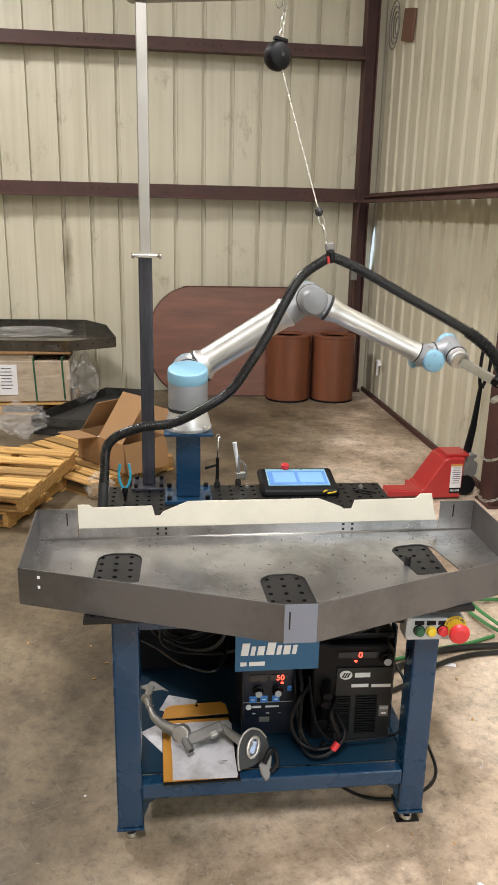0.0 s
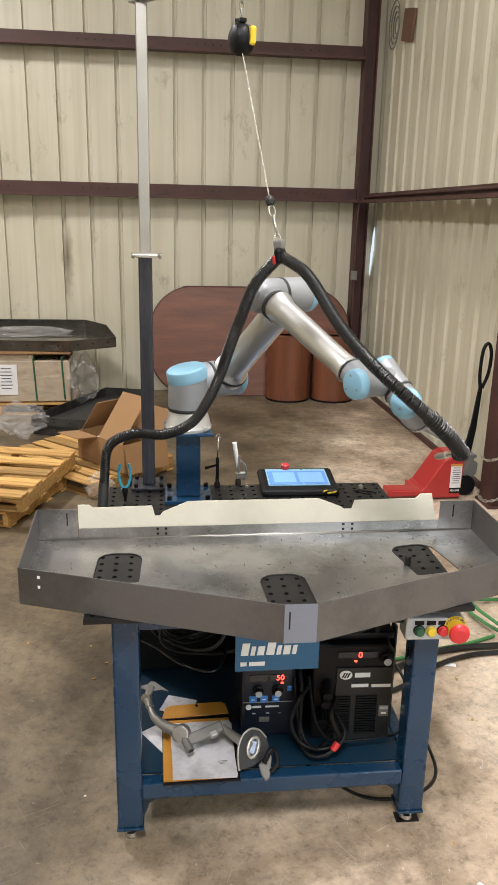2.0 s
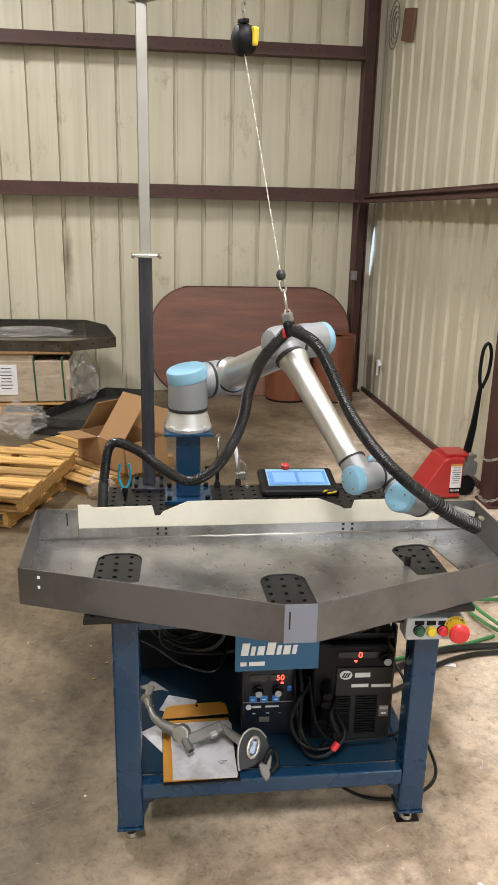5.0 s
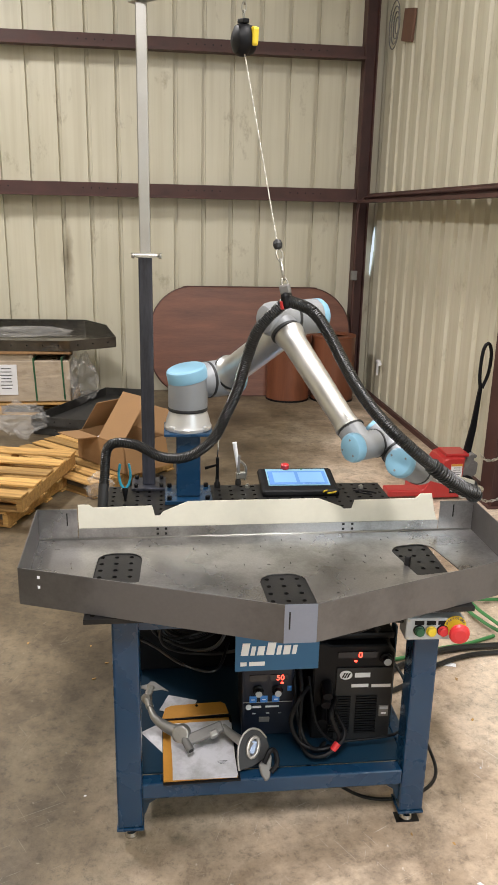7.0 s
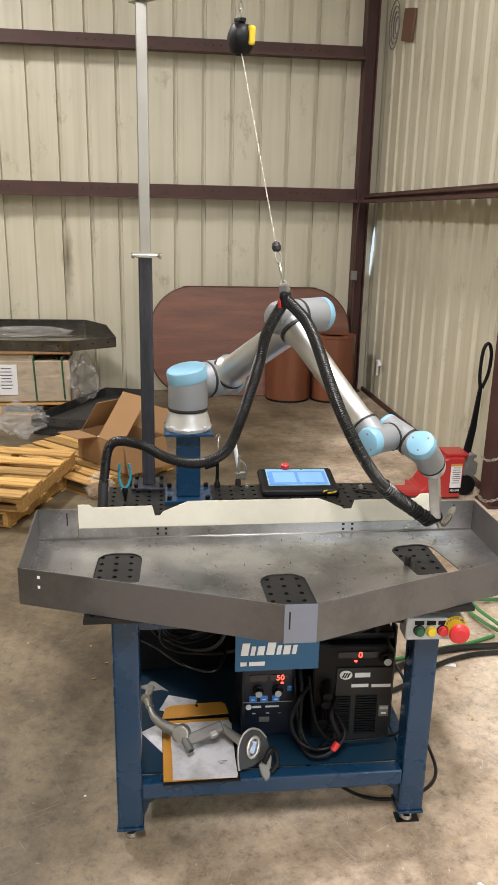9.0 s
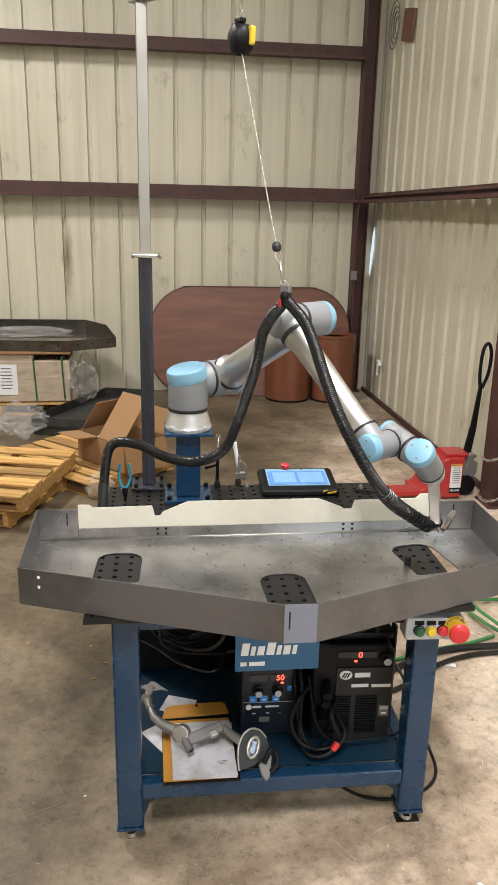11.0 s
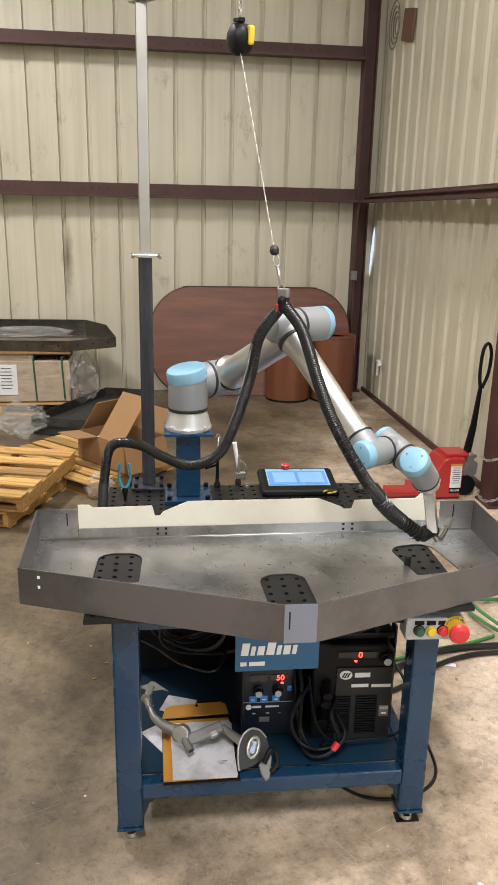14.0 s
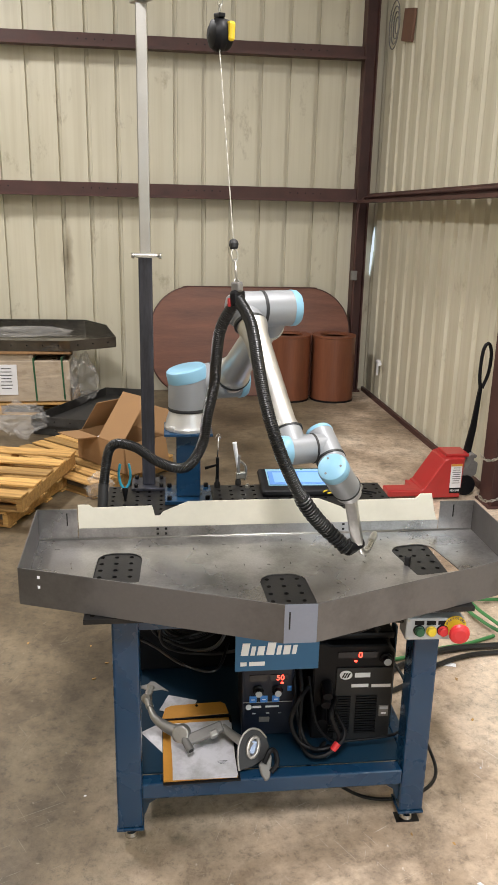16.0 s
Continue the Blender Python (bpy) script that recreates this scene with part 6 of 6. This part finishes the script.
move_row(9.0, (32.1, 31.6, -37.3, -16.5, -43.5, 130), -51.8, 0.8,
    [(0.00, -0.22, 0.96), (0.01, -0.18, 1.09), (0.04, -0.16, 1.21), (0.15, -0.21, 1.22), (0.26, -0.27, 1.18), (0.37, -0.34, 1.18), (0.47, -0.39, 1.24), (0.52, -0.41, 1.36), (0.55, -0.45, 1.48), (0.57, -0.51, 1.59), (0.59, -0.55, 1.71), (0.65, -0.55, 1.82)],
    [(0.65, -0.55, 1.82), (0.70, -0.62, 1.77), (0.73, -0.67, 1.70), (0.75, -0.73, 1.63), (0.77, -0.80, 1.56), (0.79, -0.86, 1.49), (0.82, -0.90, 1.41), (0.88, -0.91, 1.33), (0.93, -0.87, 1.27), (0.99, -0.82, 1.21), (1.05, -0.77, 1.16), (1.13, -0.75, 1.10)])
move_row(12.5, (31.6, 28.9, -38.5, -19, -42.1, 134), -51.6, 0.8,
    [(0.00, -0.22, 0.96), (0.01, -0.18, 1.08), (0.04, -0.16, 1.20), (0.14, -0.21, 1.22), (0.24, -0.28, 1.19), (0.35, -0.35, 1.19), (0.45, -0.40, 1.25), (0.50, -0.43, 1.37), (0.53, -0.48, 1.48), (0.55, -0.54, 1.59), (0.57, -0.57, 1.72), (0.65, -0.56, 1.82)],
    [(0.65, -0.56, 1.82), (0.70, -0.63, 1.76), (0.72, -0.68, 1.68), (0.74, -0.73, 1.60), (0.76, -0.80, 1.53), (0.79, -0.87, 1.47), (0.83, -0.91, 1.39), (0.88, -0.91, 1.30), (0.93, -0.88, 1.23), (0.99, -0.82, 1.17), (1.05, -0.78, 1.12), (1.13, -0.76, 1.06)])
move_row(15.0, (27, 28.4, -37.9, -20.8, -44.2, 140), -53.1, 0.8,
    [(0.00, -0.22, 0.96), (0.01, -0.18, 1.08), (0.04, -0.16, 1.20), (0.14, -0.21, 1.22), (0.24, -0.28, 1.19), (0.34, -0.36, 1.17), (0.43, -0.42, 1.23), (0.48, -0.46, 1.34), (0.51, -0.50, 1.46), (0.53, -0.55, 1.57), (0.55, -0.58, 1.69), (0.62, -0.59, 1.80)],
    [(0.62, -0.59, 1.80), (0.66, -0.66, 1.75), (0.68, -0.72, 1.67), (0.69, -0.78, 1.59), (0.70, -0.85, 1.53), (0.73, -0.92, 1.47), (0.76, -0.95, 1.39), (0.81, -0.97, 1.30), (0.87, -0.93, 1.23), (0.93, -0.88, 1.17), (0.99, -0.84, 1.12), (1.07, -0.83, 1.05)])
move_row(15.5, (16.6, 35.1, -41.5, -26.3, -49, 146), -56.8, 0.8,
    [(0.00, -0.22, 0.96), (0.01, -0.18, 1.08), (0.04, -0.16, 1.20), (0.14, -0.21, 1.21), (0.24, -0.28, 1.17), (0.34, -0.35, 1.17), (0.41, -0.41, 1.26), (0.44, -0.44, 1.38), (0.45, -0.48, 1.50), (0.46, -0.54, 1.61), (0.46, -0.59, 1.73), (0.50, -0.61, 1.84)],
    [(0.50, -0.61, 1.84), (0.52, -0.68, 1.78), (0.54, -0.73, 1.70), (0.54, -0.79, 1.63), (0.55, -0.86, 1.56), (0.56, -0.92, 1.50), (0.59, -0.96, 1.41), (0.62, -0.98, 1.33), (0.67, -0.96, 1.25), (0.72, -0.92, 1.18), (0.78, -0.89, 1.12), (0.86, -0.87, 1.07)])
move_row(16.0, (13.8, 35.5, -42.1, -33.2, -53.4, 163), -61.3, 0.8,
    [(0.00, -0.22, 0.96), (0.01, -0.18, 1.08), (0.04, -0.16, 1.20), (0.13, -0.21, 1.21), (0.22, -0.28, 1.17), (0.32, -0.36, 1.17), (0.38, -0.41, 1.27), (0.40, -0.42, 1.39), (0.42, -0.46, 1.51), (0.42, -0.53, 1.61), (0.43, -0.59, 1.73), (0.48, -0.62, 1.83)],
    [(0.48, -0.62, 1.83), (0.51, -0.69, 1.78), (0.52, -0.75, 1.71), (0.53, -0.81, 1.64), (0.53, -0.88, 1.58), (0.55, -0.94, 1.51), (0.57, -0.97, 1.42), (0.61, -0.99, 1.34), (0.65, -0.96, 1.26), (0.70, -0.92, 1.19), (0.75, -0.89, 1.13), (0.82, -0.89, 1.06)])


def blend(t, pick):
    """A smooth value between the keys (cubic through neighbours, flattened where the motion rests)."""
    ts = [k[0] for k in MOVES]
    v = [np.array(pick(k), float) for k in MOVES]
    i = max(0, min(len(ts) - 2, sum(1 for x in ts if x <= t) - 1))
    h = [ts[j + 1] - ts[j] for j in range(len(ts) - 1)]
    d = [(v[j + 1] - v[j]) / h[j] for j in range(len(h))]

    def slope(j):
        if j == 0:
            return d[0]
        if j == len(ts) - 1:
            return d[-1]
        a, b = d[j - 1], d[j]
        same = a * b > 0
        safe = np.where(same, a + b, 1.0)
        return np.where(same, 2 * a * b / np.where(safe == 0, 1.0, safe), 0.0)

    s = (t - ts[i]) / h[i]
    m0, m1 = slope(i) * h[i], slope(i + 1) * h[i]
    return (2 * s ** 3 - 3 * s * s + 1) * v[i] + (s ** 3 - 2 * s * s + s) * m0 + (-2 * s ** 3 + 3 * s * s) * v[i + 1] + (s ** 3 - s * s) * m1


def arm_poses(t):
    q1, a, b, c, d, e = (radians(x) for x in blend(t, lambda k: k[1]))
    n, u, z = Vector((math.cos(q1), math.sin(q1), 0)), Vector((math.sin(q1), -math.cos(q1), 0)), Vector((0, 0, 1))
    way = lambda x: math.cos(x) * u + math.sin(x) * z
    S = Vector((0, 0, 0.1957))
    E = S + 0.6127 * way(a)
    F = E + 0.57155 * way(b)
    a5 = way(c)
    W1 = F + 0.17415 * n
    W2 = W1 + 0.11985 * a5
    m = a5.cross(n)
    a6 = math.cos(d) * n + math.sin(d) * m
    k = -math.sin(d) * n + math.cos(d) * m
    ex = math.cos(e) * a5 + math.sin(e) * k
    return [frame_of((0, 0, 0.015), n, z), frame_of(S, way(a), n), frame_of(E, way(b), n), frame_of(F, a5, n), frame_of(W1, a6, a5), frame_of(W2, ex, a6)]


def chain_poses(points, n):
    c = curve_points(points, n + 1)
    out, x = [], Vector((0, 1, 0))
    for p, q in zip(c, c[1:]):
        d = (q - p).normalized()
        out.append(frame_of((p + q) / 2, x, d))
    return out


def eased(points):
    """A quintic through the ends that evens out the hanging half of the hose."""
    p = np.array(points, float)
    s = np.linspace(0, 1, len(p))[:, None]
    line = p[0] + (p[-1] - p[0]) * s
    basis = np.hstack([s * (1 - s) * s ** k for k in range(4)])
    return line + basis @ np.linalg.lstsq(basis, p - line, rcond=None)[0]


def motions():
    fine = [x / 10 for x in range(0, 42)] + [4.5, 5.0, 5.5, 6.0] + [x / 10 for x in range(63, 93)] + [9.5, 10.0, 10.5, 11.0, 11.5, 12.0, 12.5, 13.0, 13.5, 14.0] + [x / 10 for x in range(144, 161)]
    poses = [(t, arm_poses(t)) for t in fine]
    for j in range(6):
        walk(ROBOT[j + 1], [(t, p[j]) for t, p in poses])
    rough = [t for t in fine if abs(t * 5 - round(t * 5)) < 1e-6 or t in (0.5, 1.5, 2.5, 6.3, 7.5, 8.5, 15.5)]
    segs, clamp, boom, strand = [[] for _ in HOSE[1]], [], [], [[] for _ in ROPE[1]]
    stop, hook, drum = [], [], []
    for t in rough:
        before, after = blend(t, lambda k: k[4]), blend(t, lambda k: k[5])
        A, B = chain_poses(before, NA), chain_poses(eased(after), NB_)
        for rows, m in zip(segs, A + B):
            rows.append((t, m))
        top = Vector(before[-1])
        tangent = (B[0].translation - A[-1].translation).normalized()
        clamp.append((t, frame_of(top, (0, 0, 1), tangent)))
        g = radians(float(blend(t, lambda k: [k[2]])[0]))
        s = float(blend(t, lambda k: [k[3]])[0])
        boom.append((t, pose(0, 0, 1.928, 0, 0, math.degrees(g) + 1)))
        r = Vector((MAST.x + 0.53 * math.cos(g), MAST.y + 0.53 * math.sin(g), 2.655))
        way = (top + Vector((0, 0, 0.045)) - r).normalized()
        turned = max(0.0, min(1.0, (t - 0.7) / 0.8))
        drum.append((t, pose(*r) @ pose(0, 0, 0, 0, 0, -75 + 95 * (1 - turned * turned * (3 - 2 * turned))) @ pose(0, 0, 0, 0, 8, 0)))
        q = r + (top - r) * s
        stop.append((t, frame_of(q, (0, 1, 0.01), -way)))
        hook.append((t, frame_of(q, (0, 1, 0.01), -way)))
        a = r + way * 0.06
        for k, rows in enumerate(strand):
            rows.append((t, frame_of(a + (q - a) * ((k + 0.5) / len(strand)), (0, 1, 0.01), -way)))
    for ob, rows in zip(HOSE[1], segs):
        walk(ob, rows)
    for ob, rows in zip(ROPE[1], strand):
        walk(ob, rows)
    walk(HOSE[2], clamp)
    walk(MASTS[1], boom)
    walk(ROPE[2], stop)
    walk(ROPE[3], hook)
    walk(REEL, drum)


motions()
